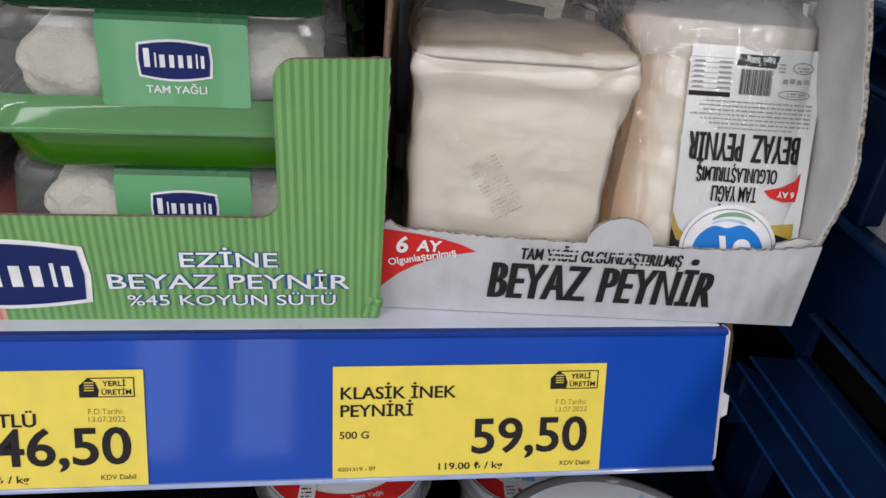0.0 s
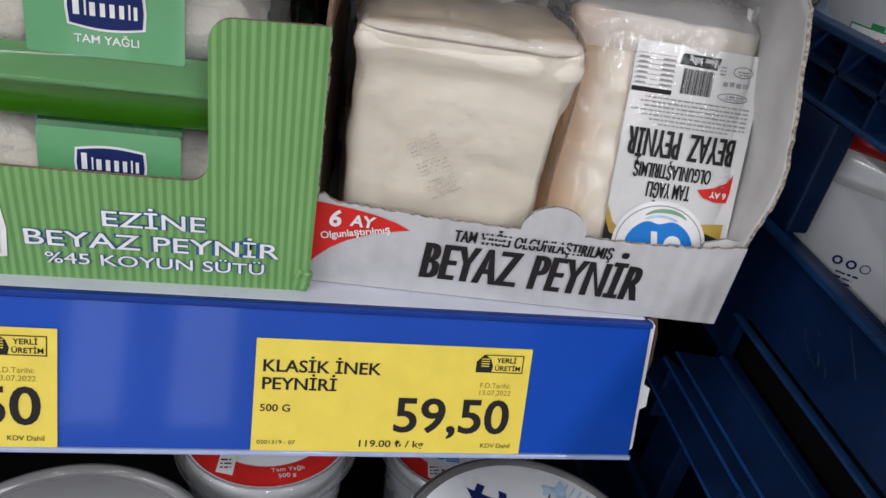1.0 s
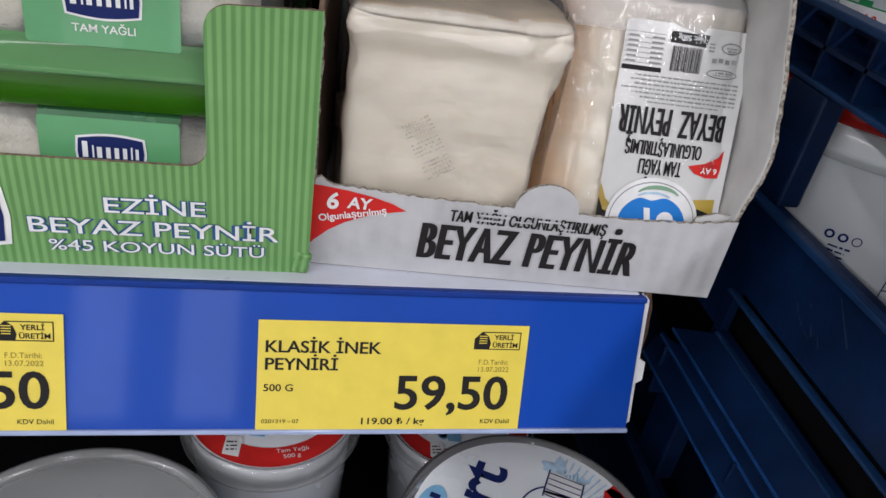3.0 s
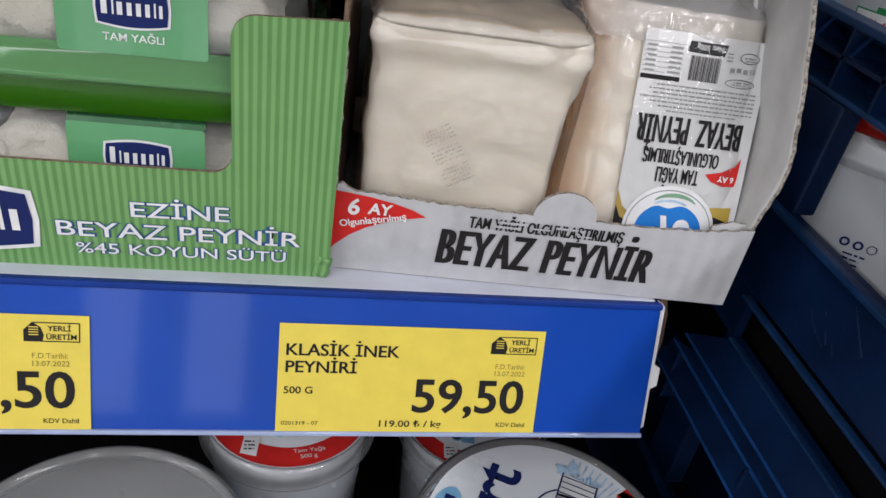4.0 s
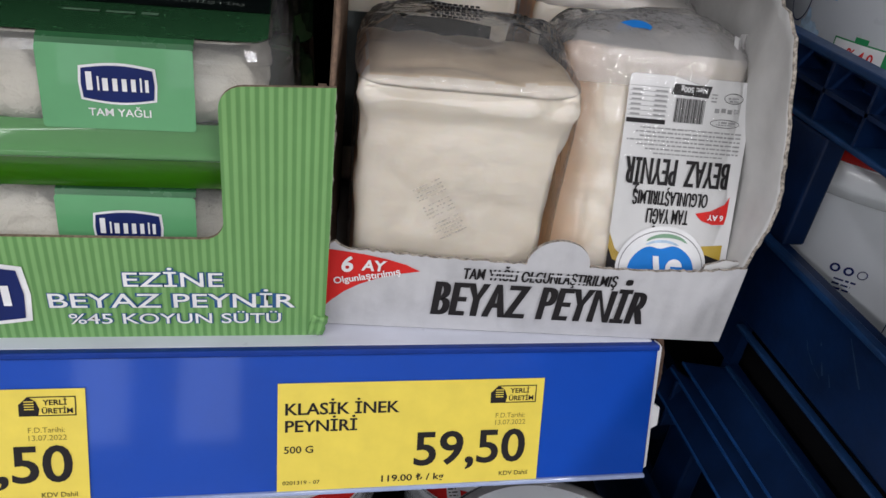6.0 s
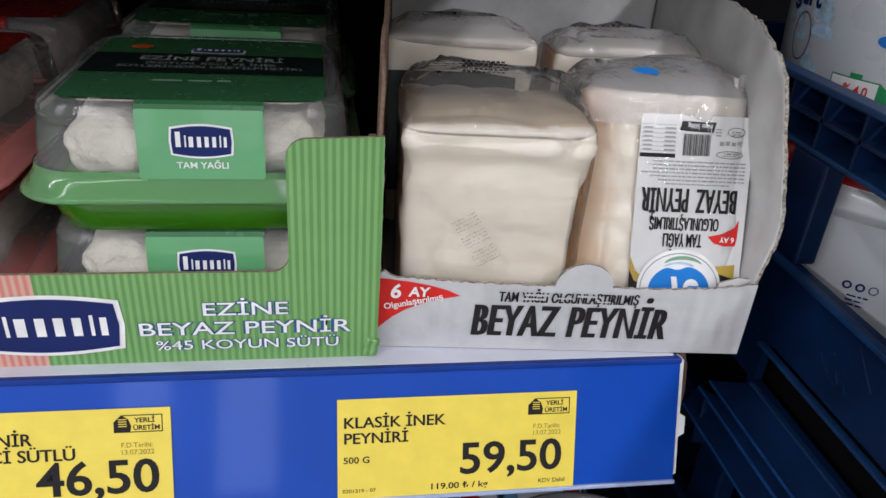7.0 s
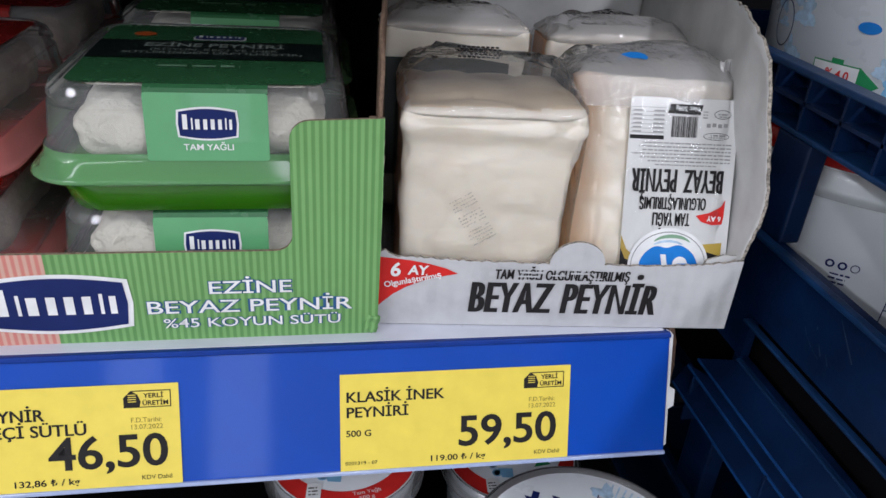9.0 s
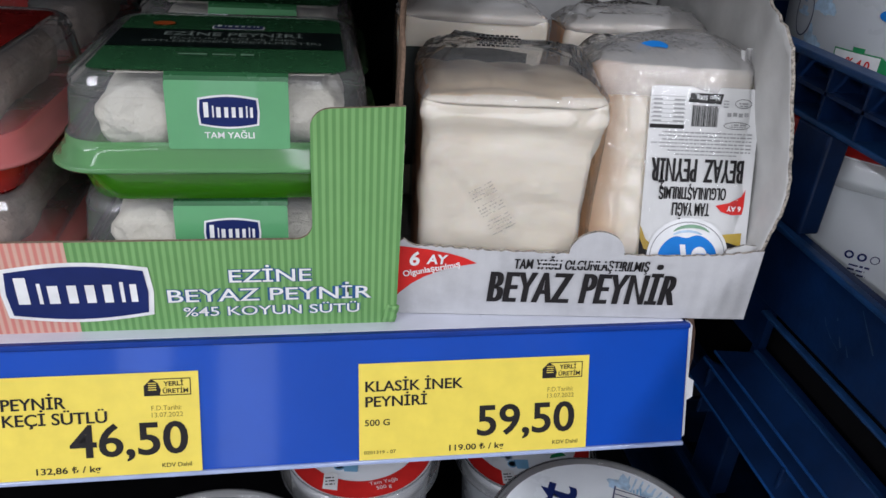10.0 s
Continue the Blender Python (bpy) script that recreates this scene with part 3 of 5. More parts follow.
def tub(m, look_red=False, seed=1):
    """A small stackable cheese tub: coloured base, clear flange and lid, printed label over top and front."""
    col = "red" if look_red else "green"
    base, rim, lab, dark = (TUB_RED, RIM_RED, LABEL_RED, LABEL_RED) if look_red else (TUB_GREEN, RIM_GREEN, LABEL_GREEN, LABEL_DARK)
    ob = thing("cheese_tub", m, f"clear lidded cheese tub with a {col} base and label", "cheese tub", f"{col} cheese tubs in the tray")
    def grown(levels):
        return [(z, a + DX, b + DY, r + 0.004) for z, a, b, r in levels]
    part("base", loft(grown([(0.0, 0.0450, 0.0380, 0.012), (0.0012, 0.0475, 0.0402, 0.013), (0.014, 0.0512, 0.0422, 0.013), (0.0165, 0.0516, 0.0424, 0.013)]), 8), base, ob, smooth=True)
    part("flange", loft(grown([(0.0150, 0.0530, 0.0430, 0.013), (0.0148, 0.0590, 0.0470, 0.016), (0.0160, 0.0598, 0.0475, 0.016), (0.0172, 0.0590, 0.0470, 0.016), (0.0180, 0.0562, 0.0455, 0.014),
                               (0.0215, 0.0555, 0.0450, 0.014), (0.0222, 0.0545, 0.0440, 0.014), (0.0265, 0.0538, 0.0436, 0.014)]), 8, False, False), rim, ob, f"clear {col} flange", smooth=True)
    part("lid", loft(grown([(0.0262, 0.0536, 0.0434, 0.013), (0.0270, 0.0525, 0.0425, 0.013), (0.0425, 0.0507, 0.0407, 0.013), (0.0430, 0.0499, 0.0399, 0.013), (0.0450, 0.0497, 0.0397, 0.013), (0.0455, 0.0504, 0.0404, 0.013), (0.0470, 0.0502, 0.0402, 0.013), (0.0500, 0.0490, 0.0390, 0.013), (0.0515, 0.0468, 0.0368, 0.012),
                            (0.0515, 0.0452, 0.0352, 0.011), (0.0506, 0.0445, 0.0345, 0.011)]), 8, False, True), LID_CLEAR, ob, "clear plastic lid", smooth=False).visible_shadow = False
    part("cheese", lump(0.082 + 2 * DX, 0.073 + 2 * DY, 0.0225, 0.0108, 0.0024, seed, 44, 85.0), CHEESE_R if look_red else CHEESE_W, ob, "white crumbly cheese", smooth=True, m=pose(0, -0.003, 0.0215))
    top = flat("top_label", rounded(0.098, 0.0960, 0.006), dark, ob, pose(0, 0, 0.0508), 0.0004)
    if not look_red:
        flat("dark_band", [(-0.0487, -0.014), (0.0487, -0.014), (0.0487, 0.0170), (-0.0487, 0.0170)], LABEL_BLACK, top, lift=0.0008)
        words("lid_words", "EZİNE PEYNİRİ", -0.0285, 0.0050, 0.060, 0.0062, DIM_PRINT, top, lift=0.0011, bold=0.01)
        words("lid_note", "(KOYUN, KEÇİ VE İNEK", -0.0250, -0.0015, 0.054, 0.0032, DIM_PRINT, top, lift=0.0011)
        words("lid_note", "SÜTLERİNDEN ÜRETİLMİŞTİR)", -0.0355, -0.0070, 0.075, 0.0032, DIM_PRINT, top, lift=0.0011)
        bars("small_print", fine_print(-0.018, -0.0260, 0.040, 1, 0.003, 0.0028, 8), SAGE_PRINT, top, lift=0.0008)
        brand(top, pose(0.002, 0.0230, 0), 0.023, 0.0085, 0.0008)
        flat("seal", arc(-0.032, 0.029, 0.0050, 0, 342, 19, 0.004), ORANGE_PRINT, top, lift=0.0008)
    # the front leaf of the label follows the sloping lid front
    slope = math.degrees(math.atan2(0.0023, 0.020))
    leaf = flat("front_label", rounded(0.0455, 0.0262, 0.0012), lab, ob, pose(0.0038, -0.0419 - DY, 0.0370, 90 - slope, 0, 0), 0.0008, f"pale {col} front label")
    shoulder = bmesh.new()
    pts = [(-0.0401, 0.0495), (-0.0390, 0.0512), (-0.0368, 0.0521), (-0.0335, 0.0521)]
    for (a, b), (c, d) in zip(pts, pts[1:]):
        shoulder.faces.new([shoulder.verts.new(p) for p in ((-0.019, a - DY, b), (0.0266, a - DY, b), (0.0266, c - DY, d), (-0.019, c - DY, d))])
    part("label_fold", shoulder, dark, ob)
    brand(leaf, pose(0.0002, 0.0015, 0), 0.0222, 0.0130, 0.0011)
    if not look_red:
        words("fat_note", "TAM YAĞLI", -0.0092, -0.0088, 0.0185, 0.0024, WHITE_PRINT, leaf, lift=0.0011, bold=0.01)
    return ob


TX, TY = -0.0535, 0.2908
levels = (ZS + 0.0028, ZS + 0.0550)
green = tub(pose(TX, TY, levels[1], 0, 0, 0.6), seed=2)
copy_thing(green, pose(TX - 0.0012, TY + 0.0005, levels[0], 0, 0, -0.5))
copy_thing(green, pose(TX - 0.001, TY + 0.1290, levels[0], 0, 0, 0.4))
copy_thing(green, pose(TX + 0.001, TY + 0.1295, levels[1] + 0.0003, 0, 0, -0.8))
red = tub(pose(TX - 0.1345, TY + 0.001, levels[1], 0, 0, -1.0), True, 5)
copy_thing(red, pose(TX - 0.1338, TY, levels[0], 0, 0, 0.8))
copy_thing(red, pose(TX - 0.1345, TY + 0.1290, levels[0], 0, 0, 0))
copy_thing(red, pose(TX - 0.1335, TY + 0.1295, levels[1], 0, 0, 0.7))

# ---- the white carton with its cheese packs ----
CARTON = pose(0.016, 0.231, ZS + 0.0004, 0, 0, -5.0)
carton = thing("display_carton", CARTON, "white printed corrugated carton with a torn open front", "cardboard carton")
CW, CD, CH = 0.1660, 0.1950, 0.1400
BOARD = [WHITE_BOARD, GREY_BOARD, PALE_EDGE]
edge = ragged([(CW, 0.0372), (0.150, 0.0345), (0.1275, 0.0332), (0.1020, 0.0330)], 0.0004, 0.0016, 4)
edge += arc(0.0895, 0.0330, 0.0125, 0, 180, 16, 0.0112)[1:]
edge += ragged([(0.0765, 0.0330), (0.045, 0.0335), (0.018, 0.0347), (0.008, 0.0352), (0.004, 0.0378), (0.0, 0.0368)], 0.0004, 0.0016, 9)
part("front_panel", sheet([(0, 0), (CW, 0)] + edge, 0.0015), [WHITE_BOARD, GREY_BOARD, PALE_EDGE], carton, "white front panel with black print", m=pose(0, 0, 0, 90, 0, 0))


def carton_side(x, bow, name, flip):
    """A side wall with its front edge torn into a curve, bowed outwards at mid height."""
    prof = [(0.0, 0.0), (0.0, 0.036), (0.0005, 0.052), (0.0, 0.070), (0.0015, 0.094), (0.0100, 0.1125), (0.0200, 0.1225), (0.0310, 0.1305), (0.0520, 0.1372), (0.0940, 0.1402), (CD, 0.1410), (CD, 0.0)]
    front = [(0.0, 0.088)] + prof[4:11]
    rng = random.Random(6 if flip else 16)

    def top(y):
        for (a, b), (c, d) in zip(front, front[1:]):
            if y <= c:
                return b + (d - b) * (y - a) / max(1e-6, c - a)
        return front[-1][1]
    bm, grid, rows, y = bmesh.new(), [], 26, 0.0
    while y < CD:
        zt = top(y) + rng.uniform(-0.0009, 0.0009)
        col = []
        for k in range(rows + 1):
            z = zt * k / rows
            bulge = bow * math.sin(math.pi * min(1.0, max(0.0, (z - 0.006) / 0.144))) * (1 + 0.6 * math.sin(math.pi * min(1.0, y / 0.11))) * max(0.0, 1 - y / 0.17)
            if not flip:
                # the wall gapes above the front panel and leans in towards its head
                near = max(0.0, 1 - y / 0.12)
                bulge += near * (0.0038 * math.exp(-((z - 0.060) / 0.020) ** 2) - 0.0040 * min(1.0, max(0.0, (z - 0.070) / 0.035)))
            bulge += 0.0017 * noise.noise(Vector((y * 55, z * 9, x * 9))) * min(1.0, y / 0.02)
            dy = rng.uniform(-0.0007, 0.0007) if y == 0.0 and z > 0.03 else 0.0
            col.append(bm.verts.new((x + bulge, y + dy + 0.0026 * max(0.0, 1 - y / 0.02), z)))
        grid.append(col)
        y += 0.0022 if y < 0.06 else 0.006
    for a, b in zip(grid, grid[1:]):
        for k in range(rows):
            bm.faces.new((a[k], b[k], b[k + 1], a[k + 1]))
    bmesh.ops.recalc_face_normals(bm, faces=bm.faces[:])
    ob = part(name, bm, [GREY_BOARD if not flip else KRAFT_IN, PALE_EDGE if not flip else KRAFT_IN], carton, smooth=True)
    mod = ob.modifiers.new("thickness", "SOLIDIFY")
    mod.thickness, mod.offset, mod.material_offset_rim = 0.0016, 0.0, 1
    return ob


carton_side(CW - 0.0015, 0.0013, "side_panel", False)
carton_side(0.0015, -0.001, "side_panel", True)
part("rear_panel", span(0.003, CW - 0.003, CD - 0.0035, CD - 0.0005, 0.0, 0.150), GREY_BACK, carton, "dull grey back")
part("base_panel", span(0.003, CW - 0.003, 0.0034, CD - 0.004, 0.0003, 0.0030), GREY_BOARD, carton)
lining = ragged([(0.0026, 0.036), (0.0023, 0.060), (0.0026, 0.080), (0.0022, 0.096)], 0.0010, 0.0030, 31)
part("torn_edge", sheet([(0.0014, 0.096), (0.0014, 0.036)] + lining, 0.0004), [PALE_EDGE, KRAFT_IN, KRAFT], carton, "torn pale edge of the side", m=pose(0, -0.0004, 0, 90, 0, 0))
bm = sheet(ragged([(0, 0), (0.008, 0.001), (0.016, 0.0028), (0.018, 0.0044), (0.010, 0.0046), (0.002, 0.0036), (0, 0)], 0.0005, 0.003, 2)[:-1], 0.0015)
part("torn_flap", bm, [GREY_BOARD, PALE_EDGE, PALE_EDGE], carton, m=pose(CW - 0.0165, 0.0040, 0.0310, 75, -4, 4))
FRONT = pose(0, 0, 0, 90, 0, 0)
swoosh = [(0.0008, 0.0350), (0.006, 0.0345), (0.015, 0.0335), (0.024, 0.0318), (0.031, 0.0298), (0.0365, 0.0272)]
swoosh += [(0.030, 0.0258), (0.022, 0.0236), (0.014, 0.0200), (0.008, 0.0160), (0.003, 0.0112), (0.0008, 0.0085)]
flat("red_flash", swoosh, RED_PRINT, carton, FRONT)
words("flash_number", "6", 0.0066, 0.0255, 0.0044, 0.0070, WHITE_PRINT, carton, FRONT, 0.03, 0.1, 0.0009)
words("flash_word", "AY", 0.0142, 0.0265, 0.0090, 0.0048, WHITE_PRINT, carton, FRONT, 0.03, 0.1, 0.0009)
words("flash_note", "Olgunlaştırılmış", 0.0, 0.0, 0.0255, 0.0030, WHITE_PRINT, carton, FRONT @ pose(0.0045, 0.0197, 0, 0, 0, 13), 0.02, 0.0, 0.0009)
words("carton_title", "BEYAZ", 0.0424, 0.0074, 0.0378, 0.0158, INK, carton, FRONT, 0.004, 0.05, fat=0.00078, space=1.12, label="bold black slanted title")
words("carton_title", "PEYNİR", 0.0848, 0.0074, 0.0450, 0.0158, INK, carton, FRONT, 0.004, 0.05, fat=0.00074, space=1.12, label="bold black slanted title")
words("carton_note", "TAM YAĞLI OLGUNLAŞTIRILMIŞ", 0.0530, 0.0250, 0.0615, 0.0050, INK, carton, FRONT, 0.006, 0.03, fat=0.00020, space=1.08)
bars("scuffed_print", [(0.0625, 0.0264, 0.0110, 0.0009), (0.0640, 0.0284, 0.0120, 0.0010), (0.0780, 0.0272, 0.0070, 0.0007), (0.0870, 0.0284, 0.0090, 0.0009), (0.0960, 0.0260, 0.0060, 0.0006)], WHITE_BOARD, carton, FRONT, 0.0008)


def pack_body(w, t, h, seed, bulge, bevel=0.0):
    """A vacuum-packed slab: soft corners, a swollen upper lip and shallow creases."""
    bm = bmesh.new()
    bmesh.ops.create_cube(bm, size=2)
    bmesh.ops.subdivide_edges(bm, edges=bm.edges[:], cuts=34, use_grid_fill=True)
    hx, hy, hz, r = w / 2, t / 2, h / 2, 0.0042
    off = Vector((seed * 5.3, seed * 2.7, seed * 1.9))
    for v in bm.verts:
        p = Vector((v.co.x * hx, v.co.y * hy, v.co.z * hz))
        inner = Vector((max(-hx + r, min(hx - r, p.x)), max(-hy + r, min(hy - r, p.y)), max(-hz + r, min(hz - r, p.z))))
        d = p - inner
        nrm = d.normalized() if d.length > 1e-9 else Vector((0, -1 if p.y < 0 else 1, 0))
        if d.length > 1e-9:
            p = inner + nrm * r
        f = (p.z + hz) / h
        n = noise.noise(p * 38 + off) * 0.0014 - max(0.0, 0.16 - abs(noise.noise(Vector((p.x * 26, p.y * 26, p.z * 48)) + off))) * 0.0085 + noise.noise(Vector((p.x * 30, p.y * 30, p.z * 130)) + off) * 0.0006
        lip = bulge * 0.42 * math.exp(-((f - 0.90) / 0.06) ** 2) * (1 if nrm.y < -0.3 else 0.35)
        dent = -bulge * 0.45 * math.exp(-((f - 0.80 - 0.02 * math.sin(p.x * 70 + seed)) / 0.05) ** 2) * (1 if nrm.y < -0.3 else 0)
        wob = 0.012 * math.sin(p.x * 90 + seed) + 0.02 * noise.noise(Vector((p.x * 40, seed, 0)))
        tilt = -0.35 * p.x
        for at, deep, wide, even in ((0.865, 0.40, 0.014, 0.7), (0.82, 0.45, 0.010, 0.4), (0.76, 0.40, 0.016, 0.6), (0.52, 0.20, 0.03, 0.1), (0.22, 0.30, 0.02, 0.2)):
            dent -= bulge * deep * 0.5 * math.exp(-((f - at - wob - tilt) / wide) ** 2) * (1 if nrm.y < -0.3 else 0) * (even + (1 - even) * (0.5 + 0.5 * math.sin(p.x * 60 + at * 40)))
        waist = -0.0028 * bulge / 0.0022 * math.exp(-((f - 0.45) / 0.25) ** 2) * max(0, p.x / hx) ** 4 * (1 if nrm.x > 0.2 else 0)
        if bevel:
            # the slab's corner is rubbed away along one upright edge
            past = max(0.0, (-hx + bevel) - p.x) / bevel
            p.y = max(p.y, -hy + 0.72 * bevel * past ** 1.6)
        v.co = p + nrm * (n + lip + dent) + Vector((waist, 0, hz))
    # the head and the flanks take tones of their own, by facing
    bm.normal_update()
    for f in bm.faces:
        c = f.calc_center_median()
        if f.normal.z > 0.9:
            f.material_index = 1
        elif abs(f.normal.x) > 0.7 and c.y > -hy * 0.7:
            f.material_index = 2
    return bm


def film_hood(w, t, h, over, seed, lean=0.0, skirt=False):
    """The film round a pack: tight on the sides, loose and creased over the head."""
    bm, rings, n = bmesh.new(), [], 180
    steps = ([(h - 0.0150, -0.008), (h - 0.0080, -0.002)] if skirt else [(h - 0.0045, -0.035)]) + [(h - 0.002, 0.0)] + [(h - 0.002, k / 24) for k in range(1, 25)]
    for z, f in steps:
        shrink_y = math.sqrt(max(0.0, 1 - (f * 0.97) ** 2)) if f > 0 else 1 + f * 1.4
        shrink_x = 1.0 - 0.09 * f ** 3 if f > 0 else 1 + f
        f = max(0.0, f)
        ring = []
        for i in range(n):
            a = 2 * math.pi * i / n
            ca, sa = math.cos(a), math.sin(a)
            e = 0.22
            px = math.copysign(abs(ca) ** e, ca) * w / 2 * shrink_x
            py = math.copysign(abs(sa) ** e, sa) * t / 2 * shrink_y
            amp = 0.0007 + 0.0034 * f
            q = Vector((px * 70, py * 70, (z + over * f) * 60 + seed * 3))
            px += amp * noise.noise(q) * 0.9
            py += amp * noise.noise(q + Vector((9, 2, 4))) + lean * f
            crease = abs(noise.noise(q * 1.7 + Vector((1, 7, 2))))
            px += math.copysign(0.0022, px) * f * (0.4 - crease)
            py += 0.0040 * f * (0.35 - crease)
            small = noise.noise(q * 2.9 + Vector((4, 1, 8)))
            py += 0.0016 * f * small
            pz = z + over * f + 0.0014 * f * small + 0.004 * f * (0.4 - crease) + 0.005 * f * noise.noise(q * 0.6 + Vector((3, 3, 3))) - 0.011 * f * abs(px / (w / 2)) ** 5
            ring.append(bm.verts.new((px, py, pz)))
        rings.append(ring)
    for a, b in zip(rings, rings[1:]):
        for i in range(n):
            j = (i + 1) % n
            bm.faces.new((a[i], a[j], b[j], b[i]))
    bm.faces.new(rings[-1])
    return bm


def film_sleeve(w, t, z0, z1, seed):
    """The tight film round a pack's sides."""
    bm, rings, n, rows = bmesh.new(), [], 120, 26
    for k in range(rows + 1):
        z = z0 + (z1 - z0) * k / rows
        ring = []
        for i in range(n):
            a = 2 * math.pi * i / n
            ca, sa = math.cos(a), math.sin(a)
            px, py = math.copysign(abs(ca) ** 0.16, ca) * w / 2, math.copysign(abs(sa) ** 0.16, sa) * t / 2
            q = noise.noise(Vector((px * 60, py * 60, z * 45 + seed)))
            ring.append(bm.verts.new((px * (1 + 0.012 * q), py * (1 + 0.02 * q), z)))
        rings.append(ring)
    for a, b in zip(rings, rings[1:]):
        for i in range(n):
            j = (i + 1) % n
            bm.faces.new((a[i], a[j], b[j], b[i]))
    return bm


def cheese_pack(m, w, t, h, seed, label, hood, bulge=0.0022, mat=None, lean=0.0, film=None, bevel=0.0, cover=None, head=None):
    ob = thing("cheese_pack", m, label, "cheese pack", "vacuum-packed cheeses in the carton")
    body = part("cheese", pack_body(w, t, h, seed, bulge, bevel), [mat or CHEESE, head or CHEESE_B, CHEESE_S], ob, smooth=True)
    part("film_sleeve", film_sleeve(w + 0.0034, t + 0.0034, 0.006, h - 0.004, seed), film or FILM, ob, smooth=True)
    part("film_hood", film_hood(w + 0.0022 + 0.3 * bulge, t + 0.0022 + 0.9 * bulge, h, hood, seed, lean, bevel > 0), cover or FILM_TOP, ob, "crinkled clear film", smooth=True)
    return ob


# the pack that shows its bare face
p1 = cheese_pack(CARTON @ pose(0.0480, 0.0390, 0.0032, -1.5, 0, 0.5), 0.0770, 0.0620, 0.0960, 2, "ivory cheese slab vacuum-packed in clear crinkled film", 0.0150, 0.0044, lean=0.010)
rng = random.Random(12)
dots = []
for row in range(15):
    if row in (4, 9):
        continue
    for k in range(9):
        if rng.random() < 0.84:
            dots.append((row * 0.00165 + rng.uniform(0, 0.0002), -k * 0.00125 + rng.uniform(0, 0.0002), rng.uniform(0.0004, 0.0008), rng.uniform(0.0008, 0.0012)))
STAMP = plain("faint_grey_stamp", (0.50, 0.45, 0.38), 0.5, 0.3, 200.0)
GREY_INK = plain("grey_ink", (0.30, 0.30, 0.30), 0.5)
bars("date_stamp", dots, STAMP, p1, pose(-0.0090, -0.0326, 0.0590, 90, 0, 0) @ pose(0, 0, 0, 0, 0, -58), 0.0006)
bars("dotted_print", [(-0.016 + 0.0022 * i + 0.0011 * (j % 2), 0.0014 * j, 0.0016, 0.0010) for i in range(9) for j in range(5)], INK, p1, pose(0.003, 0.0130, 0.1055, 40, 0, 0), 0.0006)

# the pack that shows its label, standing on its head
LEAN = 20.0
THICK = 0.0050
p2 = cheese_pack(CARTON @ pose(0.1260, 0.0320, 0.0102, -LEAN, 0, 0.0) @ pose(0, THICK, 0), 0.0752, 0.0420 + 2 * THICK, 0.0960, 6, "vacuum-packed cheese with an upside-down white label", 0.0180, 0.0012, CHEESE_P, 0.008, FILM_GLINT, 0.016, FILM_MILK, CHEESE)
# its loose film seal stands crumpled between the pack and the carton's wall
bm, grid = bmesh.new(), []
for k in range(45):
    z = 0.034 + 0.080 * k / 44
    col = []
    for i in range(19):
        u = i / 18
        q = Vector((u * 3.0, 0.4, z * 75))
        y = 0.0125 + 0.364 * (z - 0.0102) + 0.0045 * u + 0.0026 * noise.noise(q) + 0.0012 * noise.noise(q * 2.4)
        col.append(bm.verts.new((0.1560 + 0.0078 * u + 0.0007 * noise.noise(q * 1.7), y, z + 0.001 * noise.noise(q * 0.8))))
    grid.append(col)
for a, b in zip(grid, grid[1:]):
    for i in range(18):
        bm.faces.new((a[i], a[i + 1], b[i + 1], b[i]))
part("film_seal", bm, FILM_SEAL, p2, "crumpled milky film edge", True, (pose(0.1260, 0.0320, 0.0102, -LEAN, 0, 0.0) @ pose(0, THICK, 0)).inverted())
LB = pose(0.0121, -0.0218 - THICK, 0.0425, 90, 0, 0)
LW, LH = 0.0490, 0.0895
lab = flat("label", [(px + 0.0014, py - 0.0012) for px, py in rounded(LW + 0.0026, LH, 0.002)], LABEL_WHITE, p2, LB, 0.0006, "white printed label, upside down")
UP = pose(0, 0, 0, 0, 0, 180)
words("label_title", "BEYAZ", 0.0018 - 0.0240, -0.0112, 0.0188, 0.0106, INK, lab, UP, 0.004, 0.0, 0.0011, fat=0.00036, space=1.1)
words("label_title", "PEYNİR", 0.0000, -0.0112, 0.0218, 0.0106, INK, lab, UP, 0.004, 0.0, 0.0011, fat=0.00036, space=1.1)
words("label_note", "OLGUNLAŞTIRILMIŞ", -0.0150, 0.0018, 0.0320, 0.0056, INK, lab, UP, 0.004, 0.0, 0.0011, fat=0.00018, space=1.08)
words("label_note", "TAM YAĞLI", -0.0078, 0.0090, 0.0180, 0.0060, INK, lab, UP, 0.004, 0.0, 0.0011, fat=0.00018, space=1.08)
HEAD = UP @ pose(0, 0.0024, 0)
bars("small_print", fine_print(-0.018, -0.0158, 0.036, 1, 0.002, 0.0006, 3) + fine_print(-0.0245, -0.0175, 0.0485, 6, 0.00165, 0.0007, 4), GREY_INK, lab, HEAD, 0.0011)
bars("bar_code", [(-0.0075 + 0.0125 * k / 24, -0.0378, 0.0125 / 24 * (0.35 + 0.5 * ((k * 7) % 5) / 5), 0.0095) for k in range(24)], INK, lab, HEAD, 0.0011)["kind"] = "stuff"
flat("weight_patch", [(-0.0095, -0.0432), (0.0060, -0.0432), (0.0070, -0.0390), (-0.0085, -0.0385)], INK, lab, HEAD, 0.0010)
words("net_weight", "Net: 500g", -0.0075, -0.0422, 0.0110, 0.0020, WHITE_PRINT, lab, HEAD, 0.01, 0.0, 0.0014)
flat("table_head", [(0.0080, -0.0288), (0.0240, -0.0288), (0.0240, -0.0270), (0.0080, -0.0270)], INK, lab, HEAD, 0.0010)
